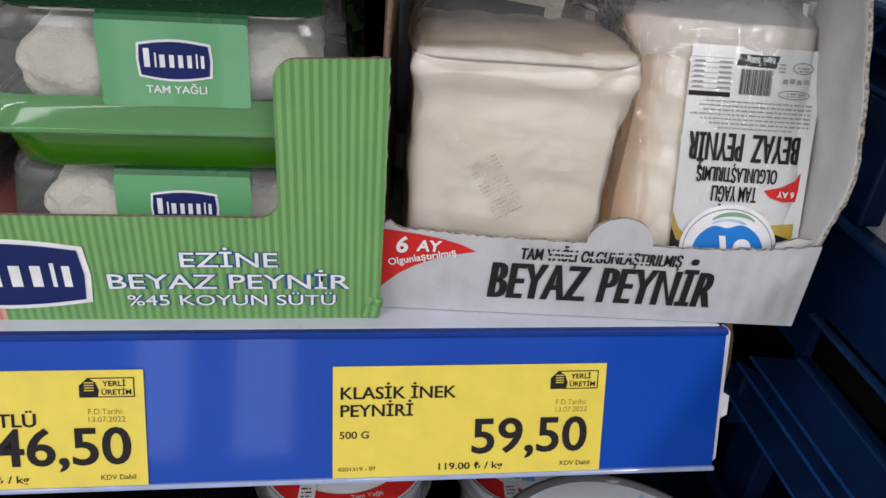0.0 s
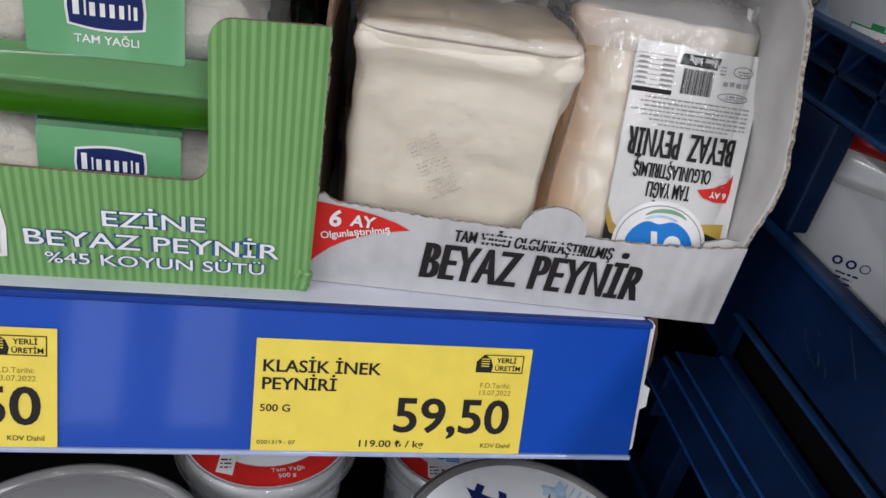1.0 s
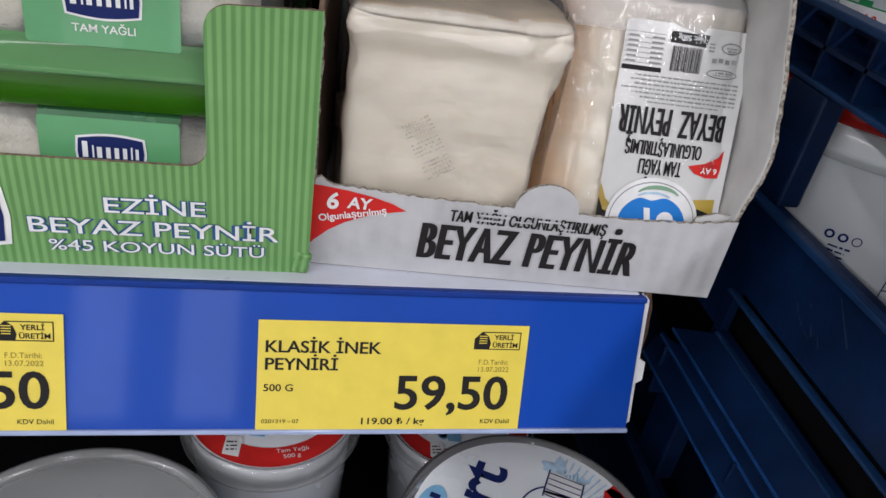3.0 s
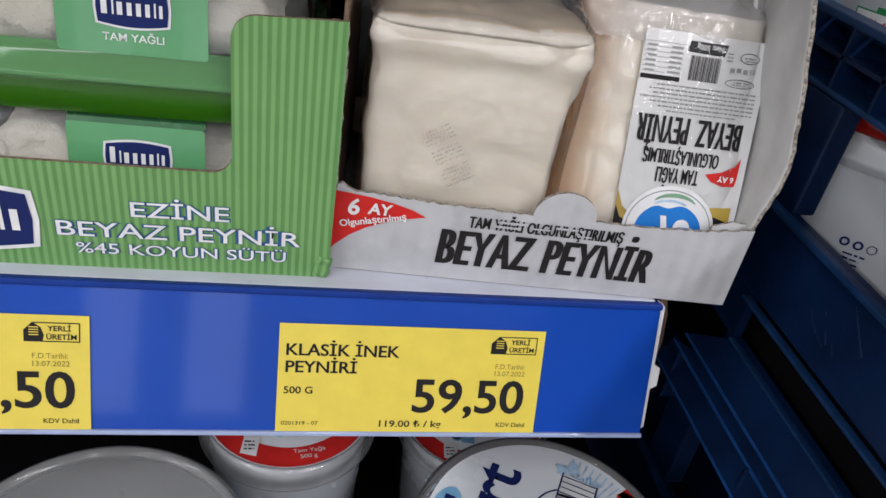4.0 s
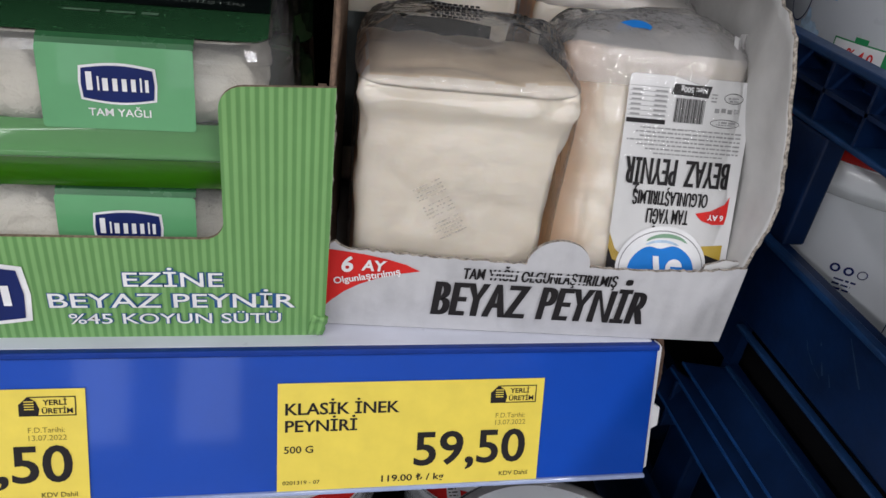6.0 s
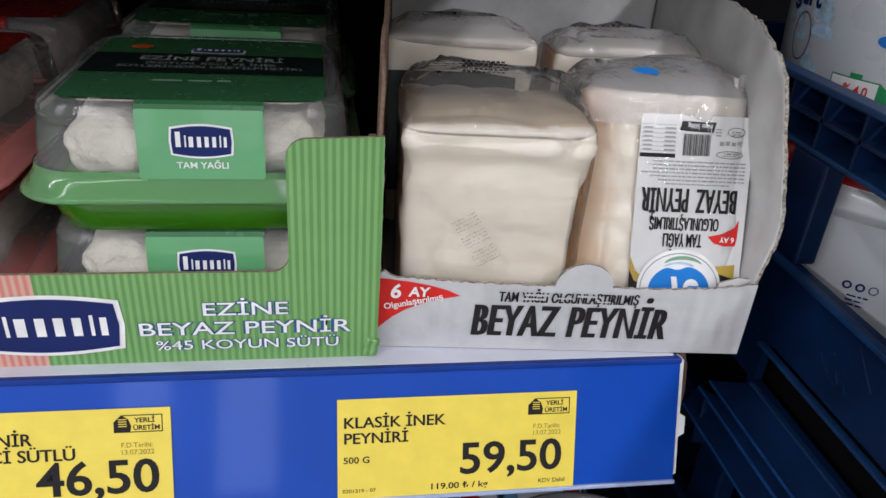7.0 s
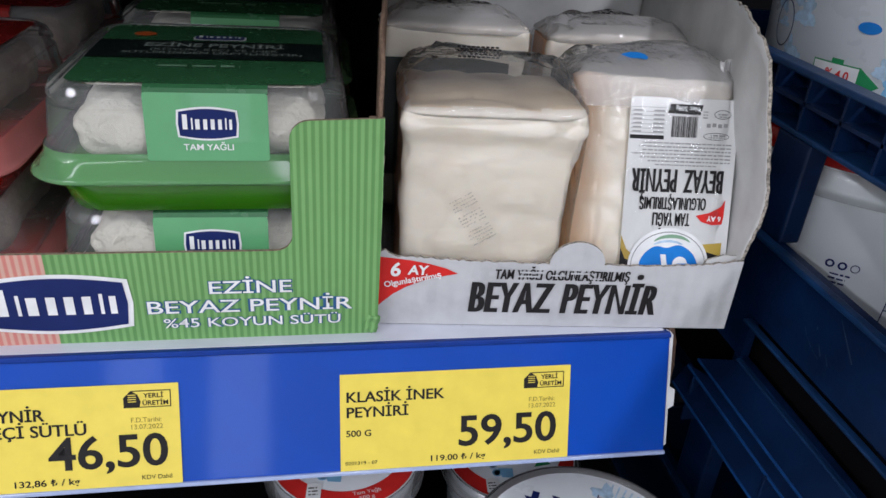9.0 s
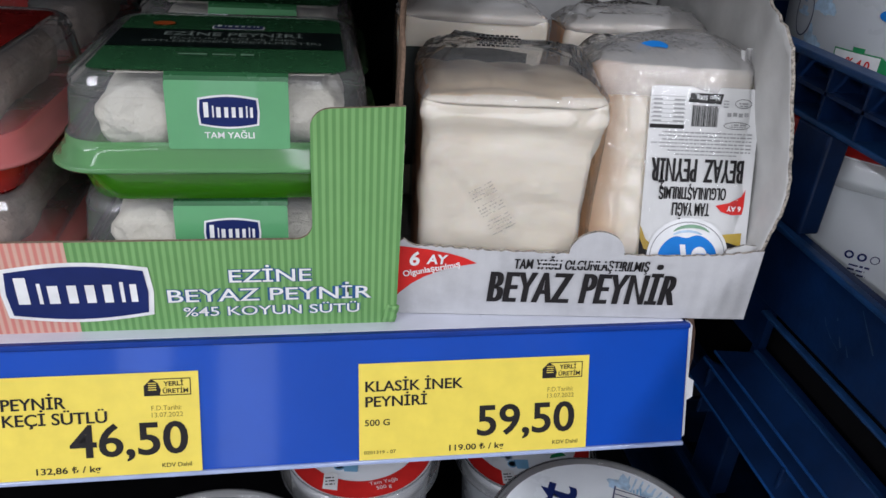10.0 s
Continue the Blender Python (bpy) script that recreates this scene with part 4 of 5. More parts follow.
bars("nutrition_table", [(0.0080, -0.0300 - 0.0019 * k, 0.016, 0.0002) for k in range(7)] + [(0.0085, -0.0307 - 0.0019 * k, 0.005, 0.0006) for k in range(6)] + [(0.0190, -0.0307 - 0.0019 * k, 0.004, 0.0006) for k in range(6)], GREY_INK, lab, HEAD, 0.0011)
for cx, cy, rx, ry in ((-0.0168, -0.0292, 0.0062, 0.0017), (-0.0190, -0.0392, 0.0040, 0.0021)):
    ring_bm = bmesh.new()
    out_pts, in_pts = arc(cx, cy, rx, 0, 360, 28, ry), arc(cx, cy, rx - 0.00025, 0, 360, 28, ry - 0.00025)
    for (q0, q1), (q2, q3) in zip(zip(out_pts, out_pts[1:]), zip(in_pts, in_pts[1:])):
        ring_bm.faces.new([ring_bm.verts.new((*q, 0.0011)) for q in (q0, q1, q3, q2)])
    part("oval_mark", ring_bm, INK, lab, m=HEAD)
bars("small_marks", fine_print(-0.0212, -0.0300, 0.0088, 1, 0.002, 0.0009, 21) + fine_print(-0.0212, -0.0289, 0.0080, 1, 0.002, 0.0005, 22) + fine_print(-0.0212, -0.0396, 0.0044, 2, -0.0011, 0.0007, 23)
     + [(-0.0218 + 0.0027 * k, -0.0352 + 0.0003 * (k % 2), 0.0019, 0.0017) for k in range(4)] + fine_print(-0.0120, -0.0404, 0.0030, 3, -0.0013, 0.0006, 24), GREY_INK, lab, HEAD, 0.0011)
flash = [(-0.0242, 0.0022), (-0.0225, 0.0055), (-0.017, 0.0085), (-0.0105, 0.0100), (-0.0135, 0.0128), (-0.0185, 0.0142), (-0.0235, 0.0138), (-0.0241, 0.0100)]
flat("red_flash", flash, RED_PRINT, lab, UP, 0.0010)
words("flash_number", "6 AY", -0.0226, 0.0100, 0.0068, 0.0024, WHITE_PRINT, lab, UP, 0.02, 0.0, 0.0014)
flat("gold_band", [(-0.0244, 0.0225), (-0.0150, 0.0235), (-0.0120, 0.0440), (-0.0244, 0.0445)], GOLD_PRINT, lab, UP, 0.0009)
flat("black_band", [(-0.0244, 0.0290), (-0.0175, 0.0270), (-0.0120, 0.0440), (-0.0244, 0.0446)], INK, lab, UP, 0.0010)
flat("gold_band", [(0.0244, 0.0200), (0.0215, 0.0265), (0.0120, 0.0340), (0.0120, 0.0440), (0.0244, 0.0445)], GOLD_PRINT, lab, UP, 0.0009)
flat("black_band", [(0.0244, 0.0260), (0.0220, 0.0310), (0.0120, 0.0345), (0.0120, 0.0440), (0.0244, 0.0446)], INK, lab, UP, 0.0010)
flat("badge_ring", arc(0.001, 0.0335, 0.0195, 0, 350, 34, 0.0175), WHITE_PRINT, lab, UP, 0.0012)
flat("badge_line", arc(0.001, 0.0337, 0.0182, 0, 350, 34, 0.0160), GREY_INK, lab, UP, 0.00125)
flat("badge_disc", arc(0.001, 0.0338, 0.0178, 0, 350, 34, 0.0156), WHITE_PRINT, lab, UP, 0.0013)
lobes = [(0.001 + 0.0143 * math.cos(radians(a)), 0.0350 + (0.0118 - 0.0022 * math.exp(-((a - 275) / 16) ** 2)) * math.sin(radians(a))) for a in range(0, 360, 6)]
flat("badge_field", lobes, BLUE_PRINT, lab, UP, 0.0014)
flat("badge_leaf", arc(0.0, 0.0245, 0.0095, 200, 340, 12, 0.0055) + arc(0.0, 0.0235, 0.0085, 335, 205, 12, 0.0028), SAGE_PRINT, lab, UP, 0.0016)
flat("badge_leaf", arc(0.0015, 0.0262, 0.0085, 215, 330, 12, 0.0045) + arc(0.0015, 0.0256, 0.0075, 325, 220, 12, 0.0028), DAB_PRINT, lab, UP, 0.00155)
flat("badge_ball", arc(-0.0045, 0.0330, 0.0036, 0, 350, 20, 0.0036), WHITE_PRINT, lab, UP, 0.0017)
flat("badge_slit", [(-0.0080, 0.0326), (-0.0030, 0.0326), (-0.0030, 0.0338), (-0.0080, 0.0338)], BLUE_PRINT, lab, UP, 0.0019)
flat("badge_bar", [(0.0026, 0.0285), (0.0052, 0.0285), (0.0030, 0.0400), (0.0004, 0.0400)], WHITE_PRINT, lab, UP, 0.0017)
flat("blue_patch", arc(0.0, 0.0, 0.0070, 15, 195, 14, 0.0040) + arc(0.0010, -0.0006, 0.0052, 190, 20, 14, 0.0012), BLUE_PRINT, p2, pose(-0.0105, -0.0200, 0.1030, 62, 0, -16), 0.0)

# the second row
for x, y, z, lean, seed, w in ((0.0385, 0.118, 0.0105, -4, 11, 0.077), (0.1262, 0.122, 0.0085, -3, 15, 0.078)):
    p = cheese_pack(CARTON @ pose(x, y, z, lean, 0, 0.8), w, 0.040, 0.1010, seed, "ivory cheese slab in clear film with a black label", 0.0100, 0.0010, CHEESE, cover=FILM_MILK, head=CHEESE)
    flat("black_label", [(-0.0365, 0.0), (0.028, 0.0), (0.028, 0.062), (0.010, 0.064), (-0.0365, 0.063)], LABEL_BLACK, p, pose(0.0, -0.0224, 0.021, 90, 0, 0), 0.0012, "black label")


# ---- yoghurt tubs on the shelf below ----
LOW = 0.860
low = thing("display_shelf", pose(0, 0, 0), "lower cooler shelf under the yoghurt tubs, blackened for shade", "shelf")
# deck coloured near black in place of the shade between the tubs
part("deck", span(-0.9, SHELF_END + 0.06, 0.075, 0.4965, LOW - 0.028, LOW, 0.0015), SHADE_BLACK, low)
part("front_lip", span(-0.9, SHELF_END + 0.06, 0.070, 0.0745, LOW - 0.034, LOW + 0.002, 0.001), STEEL, low)


def yoghurt(m, r, h, label, art, lid_mat=None):
    ob = thing("yoghurt_tub", m, label, "yoghurt tub", "yoghurt tubs on the lower shelf")
    part("cup", lathe([(r * 0.74, 0.0), (r * 0.78, 0.002), (r * 0.87, h * 0.84), (r * 0.88, h * 0.90), (r * 0.90, h * 0.985)]), TUB_GREY if art is art_red else TUB_WHITE, ob, smooth=True)
    part("lid", lathe([(r * 0.955, h * 0.90), (r * 0.965, h * 0.895), (r * 0.985, h * 0.90), (r, h * 0.915), (r, h * 0.985), (r * 0.99, h + 0.001), (r * 0.955, h + 0.003), (r * 0.93, h + 0.003), (r * 0.915, h + 0.0005), (r * 0.90, h)], 72, False, True), lid_mat or LID_CLEAR, ob, "clear domed lid", smooth=True)
    art(ob, r, h)

    def wall(x, y, lift):
        a, rr = radians(262) + x / r, r * (0.78 + 0.12 * y / (h * 0.86)) + lift
        return Vector((rr * math.cos(a), rr * math.sin(a), y))
    rng = random.Random(int(r * 1e5))
    bars("cup_print", fine_print(0.012, h * 0.66, 0.016, 5, 0.0032, 0.0016, 17), NAVY_PRINT, ob, None, 0.0006, wall)
    flat("red_corner", [(-0.004, h * 0.80), (0.006, h * 0.80), (0.001, h * 0.70)], RED_PRINT, ob, None, 0.0006, "", wall)
    for k in range(7):
        flat("blue_dab", blob(rng.uniform(-0.03, 0.03), rng.uniform(0.45, 0.75) * h, rng.uniform(0.002, 0.005), rng), DAB_PRINT, ob, None, 0.0004, "", wall)
    return ob


def art_blue(ob, r, h):
    face = flat("lid_print", arc(0, 0, r * 0.905, 0, 355, 60), TUB_WHITE, ob, pose(0, 0, h + 0.0010), 0.0)
    turn = pose(0, 0, 0, 0, 0, 62)
    words("lid_word", "yoğurt", -0.066, 0.0200, 0.098, 0.0225, NAVY_PRINT, face, turn, 0.02, 0.0, 0.0004)
    flat("blue_oval", arc(0, 0, 0.0125, 0, 350, 30, 0.0065), SKY_PRINT, face, turn @ pose(-0.004, 0.0470, 0), 0.0004)
    bars("oval_bars", [(-0.0075 + 0.004 * k, -0.0022, 0.0028, 0.0046) for k in range(4)], NAVY_PRINT, face, turn @ pose(-0.004, 0.0470, 0), 0.0007)
    rng = random.Random(4)
    for k in range(16):
        a, rr = rng.uniform(-0.9, 1.15), rng.uniform(0.50, 0.80) * r
        cx, cy = rr * math.cos(a), rr * math.sin(a)
        flat("blue_dab", blob(cx, cy, rng.uniform(0.003, 0.006), rng), DAB_PRINT, face, lift=0.0003)
    lines = bmesh.new()
    for k in range(9):
        a, c = radians(28 + 4 * k), radians(31 + 4 * k)
        lines.faces.new([lines.verts.new((q * r * math.cos(e), q * r * math.sin(e), 0.00035)) for q, e in ((0.42, a), (0.86, a), (0.86, a + 0.018), (0.42, a + 0.018))])
    part("blue_rays", lines, DAB_PRINT, face)
    glass = [(0.020, -0.004), (0.034, -0.004), (0.0355, 0.014), (0.0185, 0.014)]
    flat("tumbler_print", glass, WHITE_PRINT, face, turn @ pose(0.006, -0.012, 0), 0.0006)
    bars("tumbler_lines", [(0.0195 + 0.0034 * k, -0.003, 0.0006, 0.016) for k in range(5)] + [(0.0185, 0.0132, 0.017, 0.0007), (0.020, -0.004, 0.014, 0.0007)], NAVY_PRINT, face, turn @ pose(0.006, -0.012, 0), 0.0009)
    bm = bmesh.new()
    outer, inner = arc(0, 0, r * 0.90, -60, 30, 24), arc(0, 0, r * 0.80, -60, 30, 24)
    for (a, b), (c, d) in zip(zip(outer, outer[1:]), zip(inner, inner[1:])):
        bm.faces.new([bm.verts.new((*p, 0.0004)) for p in (a, b, d, c)])
    part("red_band", bm, RED_PRINT, face)
    flat("red_patch", arc(r * 0.74, r * 0.28, 0.006, 0, 330, 8, 0.009), RED_PRINT, face, lift=0.0004)
    ring = arc(0.014, 0.010, 0.018, 0, 360, 40)
    bm = bmesh.new()
    inner = arc(0.014, 0.010, 0.0172, 0, 360, 40)
    for (a, b), (c, d) in zip(zip(ring, ring[1:]), zip(inner, inner[1:])):
        bm.faces.new([bm.verts.new((*p, 0.0005)) for p in (a, b, d, c)])
    part("ring_line", bm, NAVY_PRINT, face)
    bars("stripe_print", [(0.0, 0.0018 * k, 0.016 - 0.0012 * k, 0.0007) for k in range(8)], SKY_PRINT, face, pose(0.026, 0.020, 0, 0, 0, 68), 0.0005)
    bars("stripe_edge", [(-0.0015, -0.001, 0.0016, 0.016)], SKY_PRINT, face, pose(0.026, 0.020, 0, 0, 0, 68), 0.0006)


def art_red(ob, r, h):
    face = flat("lid_print", arc(0, 0, r * 0.905, 0, 355, 60), TUB_WHITE, ob, pose(0, 0, h + 0.0010), 0.0)
    bm = bmesh.new()
    outer, inner = arc(0, 0, r * 0.89, 165, 400, 40), arc(0, r * 0.10, r * 0.74, 165, 400, 40)
    for (a, b), (c, d) in zip(zip(outer, outer[1:]), zip(inner, inner[1:])):
        bm.faces.new([bm.verts.new((*p, 0.0004)) for p in (a, b, d, c)])
    part("red_band", bm, RED_PRINT, face)
    rng = random.Random(8)
    for k in range(6):
        cx, cy = rng.uniform(-0.018, 0.020), rng.uniform(-0.018, 0.016)
        flat("blue_dab", blob(cx, cy, rng.uniform(0.003, 0.005), rng), DAB_PRINT, face, lift=0.0003)
    cup = [(-0.010, -0.0215), (-0.003, -0.0225), (-0.002, -0.0150), (-0.011, -0.0140)]
    flat("blue_cup", cup, SKY_PRINT, face, lift=0.0005)
    flat("cup_ear", arc(-0.0125, -0.0175, 0.0030, 40, 320, 12) + arc(-0.0125, -0.0175, 0.0020, 320, 40, 12), SKY_PRINT, face, lift=0.0005)
    flat("green_corner", [(0.012, -0.0150), (0.023, -0.0135), (0.021, -0.0100), (0.014, -0.0120)], GREEN_PRINT, face, lift=0.0005)
    words("fat_note", "Tam Yağlı", 0.0, 0.0, 0.0150, 0.0022, WHITE_PRINT, face, pose(0.0030, -r * 0.715, 0, 0, 0, 8), lift=0.0007)
    words("weight_note", "500 g", 0.0, 0.0, 0.0080, 0.0022, WHITE_PRINT, face, pose(0.0065, -r * 0.785, 0, 0, 0, 10), lift=0.0007)
    patch = flat("white_patch", [(-0.0215, -0.0325), (-0.0140, -0.0345), (-0.0130, -0.0235), (-0.0165, -0.0215), (-0.0205, -0.0225)], WHITE_PRINT, face, lift=0.0007)
    bars("patch_print", fine_print(-0.0200, -0.0262, 0.005, 3, 0.0022, 0.0009, 5), INK, patch, lift=0.0010)


def art_plain(ob, r, h):
    face = flat("lid_print", arc(0, 0, r * 0.885, 0, 355, 60), TUB_PALE, ob, pose(0, 0, h - 0.004), 0.0)
    flat("red_swirl", arc(0.012, -0.010, 0.012, 20, 200, 12) + arc(0.012, -0.0115, 0.0105, 200, 20, 12), RED_PRINT, face, lift=0.0004)
    words("lid_word", "yoğurt", -0.030, -0.034, 0.060, 0.014, RED_PRINT, face, None, 0.03, 0.0, 0.0004)


yoghurt(pose(0.120, 0.180, LOW), 0.0612, 0.110, "white and blue printed yoghurt tub with clear lid", art_blue)
yoghurt(pose(-0.0680, 0.1720, LOW), 0.0630, 0.110, "pale yoghurt tub with a hazy domed lid", art_plain, LID_HAZE)
yoghurt(pose(0.0045, 0.2620, LOW), 0.0455, 0.110, "white yoghurt tub with a red banded lid", art_red)
yoghurt(pose(0.1100, 0.2880, LOW), 0.0455, 0.076, "white yoghurt tub with a red banded lid", art_red)

# ---- the stack of blue crates ----
CX0, CX1, CY0, CY1 = 0.230, 0.630, -0.160, 0.440
PITCH = 0.1925


def crate(z0):
    """A deep crate: ribbed lower band, hand slot, smooth upper wall, rim and corner posts."""
    ob = thing("plastic_crate", pose(0, 0, z0), "dark navy plastic crate with slotted sides, scratched", "crate", "stacked dairy crates")
    t = 0.006
    part("floor_grid", span(CX0 + t, CX1 - t, CY0 + t, CY1 - t, 0.004, 0.010), CRATE, ob)
    for name, a, b, c, d in (("side_wall", CX0, CX0 + t, CY0, CY1), ("side_wall", CX1 - t, CX1, CY0, CY1), ("end_wall", CX0 + t, CX1 - t, CY0, CY0 + t), ("end_wall", CX0 + t, CX1 - t, CY1 - t, CY1)):
        part(name, join(span(a, b, c, d, 0.0905, 0.1375, 0.001), span(a, b, c, min(d, 0.268) if a == CX0 else d, 0.0, 0.063, 0.001)), CRATE, ob)
    for z, o, hgt, y1 in ((0.1345, 0.004, 0.0032, CY1), (0.0865, 0.0036, 0.0020, 0.2645), (0.0610, 0.0022, 0.0016, 0.2620)):
        part("rim", span(CX0 - o, CX0 + 0.001, 0.014 if z == 0.0865 else CY0, y1, z, z + hgt, 0.0008), CRATE_RIM, ob)
    # the lower wall steps outwards in sloping bands, each with a thin painted highlight
    for z0, z1, o0, o1, y1 in ((0.0605, 0.0440, 0.0010, 0.0090, 0.286), (0.0425, 0.0345, 0.0040, 0.0105, 0.292), (0.0320, 0.0170, 0.0060, 0.0140, 0.298)):
        bm = bmesh.new()
        lower = [bm.verts.new((CX0 - o, (0.262 if o < 0.006 else y1) if far else CY0, z)) for far in (0, 1) for o, z in ((o0, z0), (o1, z1), (o1, z1 - 0.0016), (-0.001, z1 - 0.0016), (-0.001, z0))]
        for k in range(5):
            j = (k + 1) % 5
            bm.faces.new((lower[k], lower[j], lower[5 + j], lower[5 + k]))
        bm.faces.new(lower[:5][::-1])
        bm.faces.new(lower[5:])
        bmesh.ops.recalc_face_normals(bm, faces=bm.faces[:])
        part("sloping_band", bm, CRATE, ob)
        part("band_edge", span(CX0 - o1 - 0.0007, CX0 - o1 + 0.0004, CY0, y1, z1 - 0.0012, z1 + 0.0004, 0.0003), CRATE_EDGE, ob)
    # added near-black sheet that stands in for the shade inside the open slot
    part("slot_shade_sheet", span(CX0 + 0.014, CX0 + 0.017, CY0 + t, CY1 - t, 0.010, 0.100), SHADE_BLACK, ob)
    for k in range(6):
        y = CY0 + 0.030 + k * 0.082
        part("rib", span(CX0 - 0.0125, CX0 + 0.001, y, y + 0.0022, 0.0, 0.0345, 0.0006), CRATE, ob)
    for a, b in ((CY0 + 0.001, 0.016), (0.262, CY1 - 0.001)):
        part("corner_panel", span(CX0 + 0.0005, CX0 + t - 0.0005, a, b, 0.0625, 0.0910), CRATE, ob)
    for y in (CY0, 0.062, 0.262, CY1 - 0.03):
        for x in (CX0 + 0.001, CX1 - 0.013):
            part("post", span(x, x + 0.012, y, y + 0.028, 0.1370, PITCH - 0.0005, 0.0015), CRATE, ob)
    return ob


base_crate = crate(0.0)
for k in range(1, 6):
    top_crate = copy_thing(base_crate, pose(0, 0, PITCH * k))
SCUFF = plain("pale_scratch", (0.018, 0.038, 0.078), 0.5, 0.4, 300.0)
for y0, z0, y1, z1, wide in ((0.2225, 0.1122, 0.2190, 0.1085, 0.0006), (0.2190, 0.1085, 0.2135, 0.1052, 0.0005), (0.2130, 0.1049, 0.2070, 0.1030, 0.0004), (0.2026, 0.1296, 0.1872, 0.1148, 0.0007), (0.2100, 0.1100, 0.2060, 0.1050, 0.0009), (0.2040, 0.1085, 0.2000, 0.1040, 0.0006), (0.2150, 0.1170, 0.2135, 0.1155, 0.0010)):
    flat("scratch", [(-y0, z0), (-y1 - wide, z1), (-y1, z1 + wide), (-y0 + wide * 0.4, z0 + wide * 0.4)], SCUFF, top_crate, pose(CX0 - 0.0002, 0, 0, 90, 0, -90), 0.0002)
Z_B = PITCH * 5
Z_A = PITCH * 6


def tray_crate(z0):
    """A shallow tray crate with open cells along its side."""
    ob = thing("plastic_crate", pose(0, 0, z0), "shallow dark navy plastic tray crate with open cells", "crate", "stacked dairy crates")
    h, t = 0.0325, 0.018
    part("floor_grid", span(CX0 + t, CX1, CY0, CY1, 0.0, 0.006), CRATE, ob)
    part("side_wall", span(CX0 + t, CX0 + t + 0.003, CY0, CY1, 0.006, h - 0.006), CRATE, ob)
    part("rim", span(CX0 - 0.001, CX0 + 0.0100, CY0, CY1, h - 0.0035, h, 0.001), CRATE_RIM, ob)
    part("cell_top", span(CX0 + 0.0102, CX0 + t, CY0, CY1, h - 0.0080, h - 0.0060), CRATE, ob)
    part("rim", span(CX0 - 0.0005, CX0 + t, CY0, CY1, 0.0, 0.003, 0.001), CRATE_RIM, ob)
    part("cell_shelf", span(CX0, CX0 + t, CY0, CY1, 0.0155, 0.0175), CRATE, ob)
    y = CY0 + 0.006
    while y < CY1:
        part("cell_wall", span(CX0, CX0 + t, y, y + 0.0018, 0.003, h - 0.003), CRATE, ob)
        y += 0.0285
    part("end_wall", span(CX0 + t + 0.004, CX1, CY1 - 0.004, CY1, 0.006, h), CRATE, ob)
    part("end_wall", span(CX0 + t + 0.004, CX1, CY0, CY0 + 0.004, 0.006, h), CRATE, ob)
    return ob


tray_crate(Z_A)


def bucket(m, r, h, k, label, mat, lid_mat, art):
    ob = thing("yoghurt_bucket", m, label, "yoghurt bucket", "yoghurt buckets in the crates")
    part("cup", lathe([(r * 0.86, 0.0), (r * 0.89, 0.003), (r * 0.96, h * k - 0.002), (r * 0.99, h * k), (r * 0.99, h * k + 0.003), (r * 0.965, h * k + 0.005), (r * 0.965, h * 0.985)], 96), mat, ob, smooth=True)
    part("lid", lathe([(r * 0.975, h * (k + 0.075)), (r, h * (k + 0.08)), (r, h * 0.99), (r * 0.985, h), (r * 0.95, h + 0.001), (r * 0.93, h - 0.002)], 96, False, True), lid_mat, ob, smooth=True)
    part("clear_band", lathe([(r * 0.995, h * k - 0.003), (r * 1.008, h * k), (r * 1.008, h * (k + 0.070)), (r * 0.995, h * (k + 0.074))], 96, False, False), LID_HAZE, ob, smooth=True)

    def wrap(mid):
        """Lays a print of angle mid round the bucket's wall."""
        def bend(x, y, lift):
            k0 = 0.8
            k = 0.89 + (0.96 - 0.89) * (y / (h * k0))
            rr = r * k + lift
            a = radians(mid) + x / r
            return Vector((rr * math.cos(a), rr * math.sin(a), y))
        return bend
    art(ob, r, h, wrap)
    return ob


def strip(name, x0, x1, lo, hi, mat, ob, lift, bend, n=14):
    """A print that follows the round wall, in narrow upright slices."""
    bm = bmesh.new()
    for k in range(n):
        a, b = x0 + (x1 - x0) * k / n, x0 + (x1 - x0) * (k + 1) / n
        bm.faces.new([bm.verts.new(bend(x, y, lift)) for x, y in ((a, lo(a)), (b, lo(b)), (b, hi(b)), (a, hi(a)))])
    return part(name, bm, mat, ob)


def art_lower(ob, r, h, wrap):
    b = wrap(232)
    for k in range(3):
        cx = -0.0055 + 0.0067 * k
        ring = arc(cx, 0.1124, 0.0025, 0, 360, 14)
        bm = bmesh.new()
        inn = arc(cx, 0.1124, 0.0014 if k < 2 else 0.0020, 0, 360, 14)
        for (p, q), (s, u) in zip(zip(ring, ring[1:]), zip(inn, inn[1:])):
            bm.faces.new([bm.verts.new(b(x, y, 0.0006)) for x, y in (p, q, u, s)])
        part("recycling_mark", bm, NAVY_PRINT, ob)
    bars("small_print", fine_print(-0.004, 0.1062, 0.011, 3, 0.0027, 0.0012, 2), NAVY_PRINT, ob, None, 0.0006, b)
    bars("panel_line", [(0.030, 0.075, 0.0006, 0.040), (0.030, 0.0900, 0.02, 0.0006)], NAVY_PRINT, ob, None, 0.0006, b)


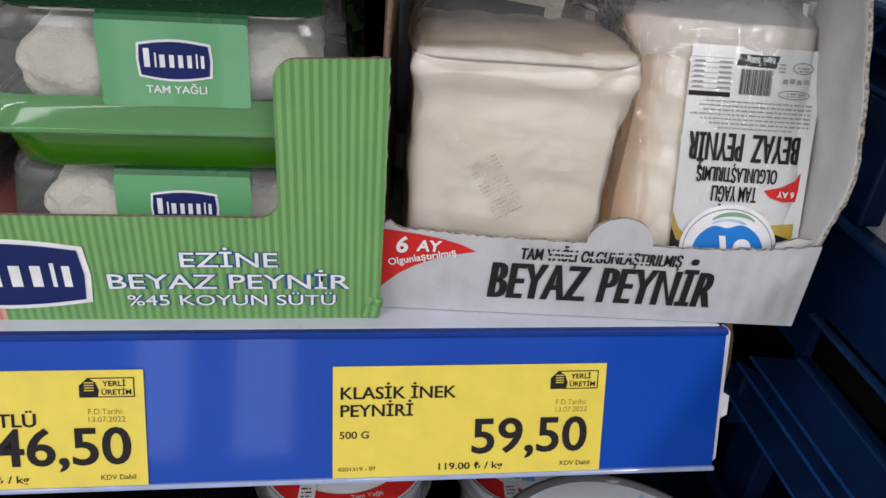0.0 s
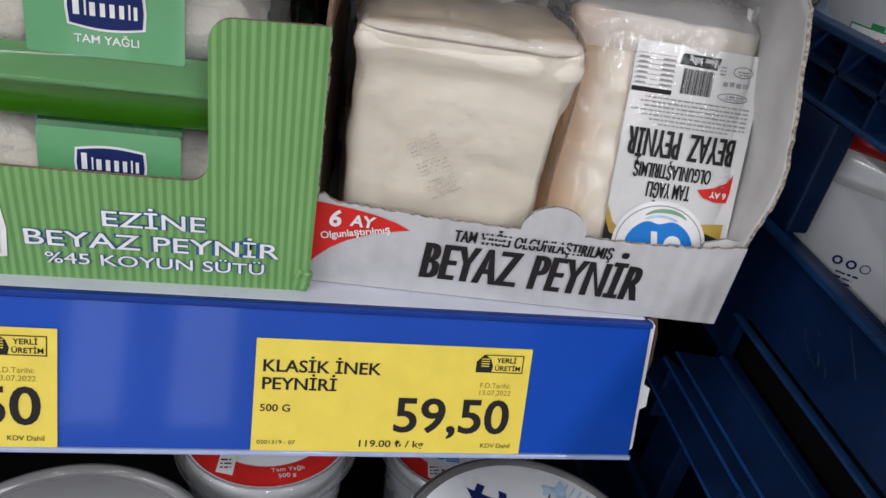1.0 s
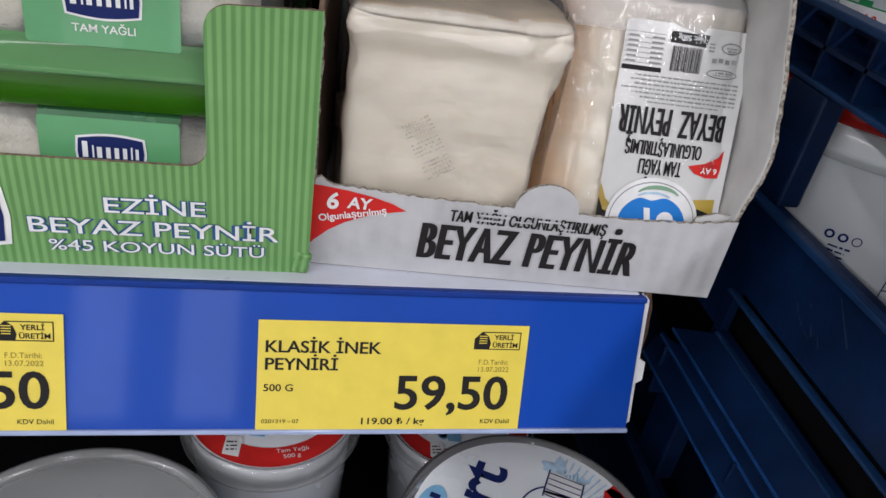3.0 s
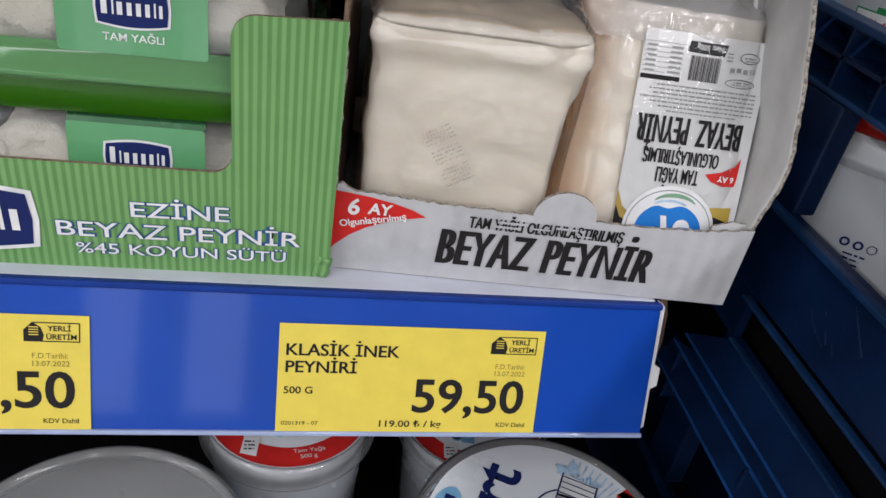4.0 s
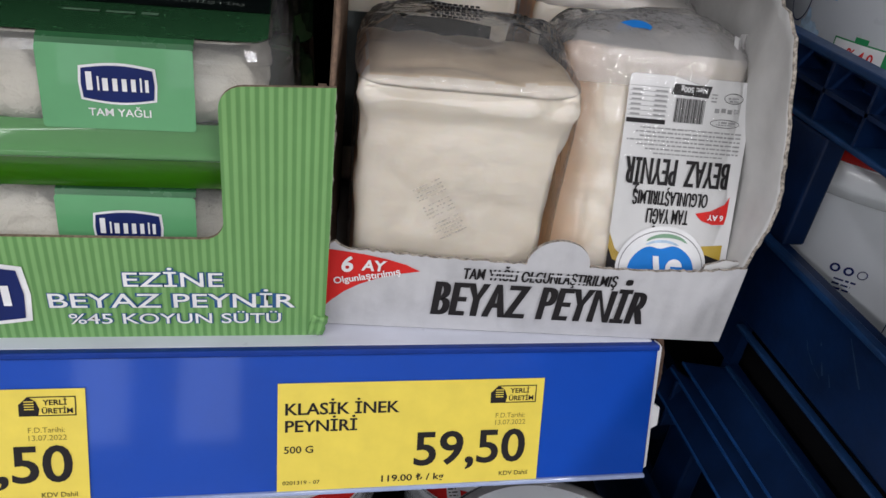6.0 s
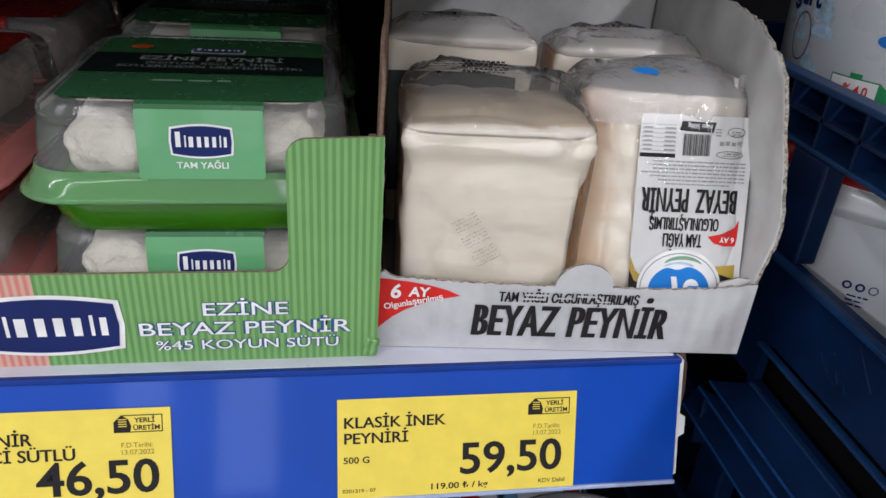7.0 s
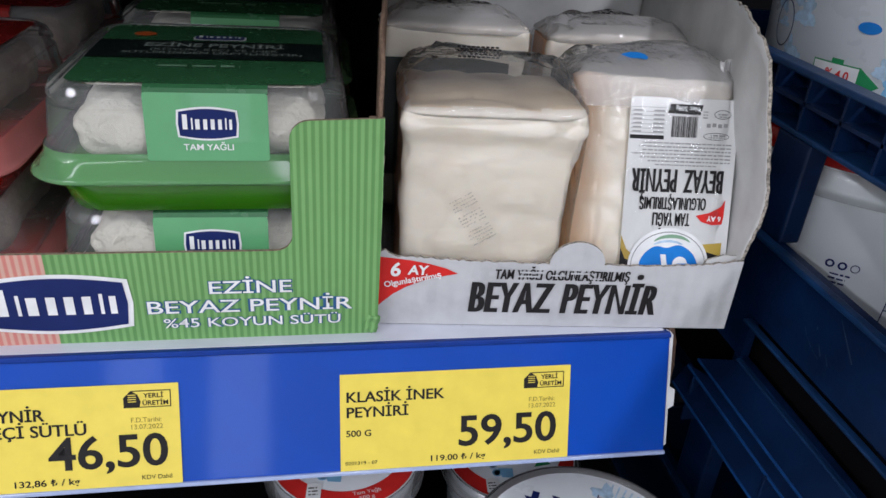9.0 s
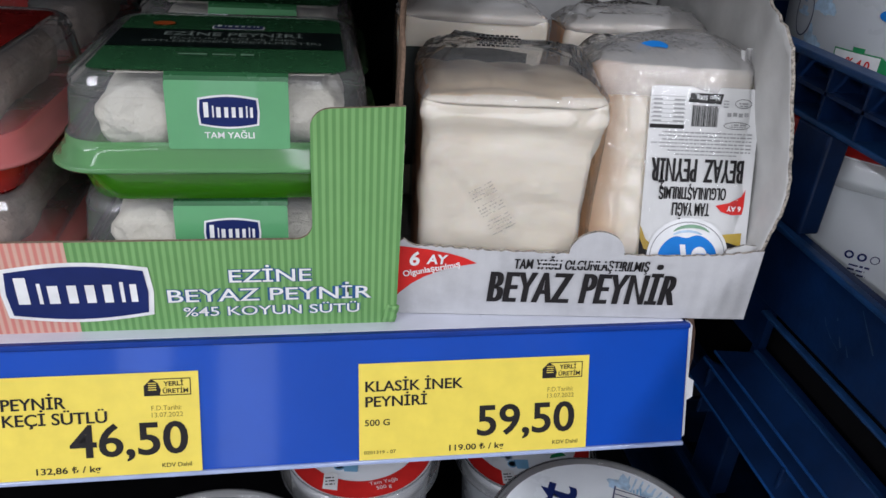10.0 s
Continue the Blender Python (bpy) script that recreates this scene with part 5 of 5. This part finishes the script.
def art_upper(ob, r, h, wrap):
    b = wrap(232)
    words("side_word", "yoğurt", -0.118, 0.052, 0.046, 0.0130, NAVY_PRINT, ob, None, 0.03, 0.0, 0.0006, b)
    rng = random.Random(3)
    for k in range(24):
        cx, cy = (rng.uniform(-0.092, -0.064), rng.uniform(0.008, 0.060)) if k < 8 else (rng.uniform(-0.014, 0.03), rng.uniform(0.006, 0.034))
        flat("blue_dab", blob(cx, cy, rng.uniform(0.003, 0.008), rng), DAB_PRINT, ob, None, 0.0002, "", b)
    for cx, cy, size in ((-0.004, 0.020, 0.0085), (0.006, 0.029, 0.0100), (0.014, 0.016, 0.0110)):
        flat("blue_wash", blob(cx, cy, size, rng), SKY_PRINT, ob, None, 0.0003, "", b)
    ring, inn = arc(-0.084, 0.036, 0.009, 0, 360, 24, 0.013), arc(-0.084, 0.036, 0.0083, 0, 360, 24, 0.0123)
    bm = bmesh.new()
    for (p, q), (s, u) in zip(zip(ring, ring[1:]), zip(inn, inn[1:])):
        bm.faces.new([bm.verts.new(b(x, y, 0.0006)) for x, y in (p, q, u, s)])
    part("ring_line", bm, NAVY_PRINT, ob)
    tip = -0.012
    strip("fat_badge", -0.052, tip, lambda x: 0.008 + max(0.0, 0.0080 * (x + 0.024) / 0.012), lambda x: 0.0240 - max(0.0, 0.0080 * (x + 0.024) / 0.012), GREEN_PRINT, ob, 0.0007, b, 20)
    strip("fat_badge_tab", -0.041, -0.034, lambda x: 0.0238, lambda x: 0.0262, GREEN_PRINT, ob, 0.0007, b, 4)
    strip("fat_badge_field", -0.0512, -0.0245, lambda x: 0.0088, lambda x: 0.0233, WHITE_PRINT, ob, 0.0009, b)
    words("fat_share", "% 4,0", -0.0430, 0.0158, 0.014, 0.0048, RED_PRINT, ob, None, 0.02, 0.0, 0.0013, b)
    flat("blue_oval", arc(-0.026, 0.0440, 0.0062, 0, 345, 20, 0.0030), BLUE_PRINT, ob, None, 0.0006, "", b)


bucket(pose(0.326, 0.330, Z_B + 0.0102), 0.0900, 0.1775, 0.855, "pale blue yoghurt bucket with a red lid, in a navy crate", TUB_PALE, TUB_RED, art_lower)
bucket(pose(0.334, 0.340, Z_A + 0.0062), 0.0860, 0.1250, 0.84, "white and blue printed yoghurt bucket in a navy tray", TUB_WHITE, WHITE_PL, art_upper)
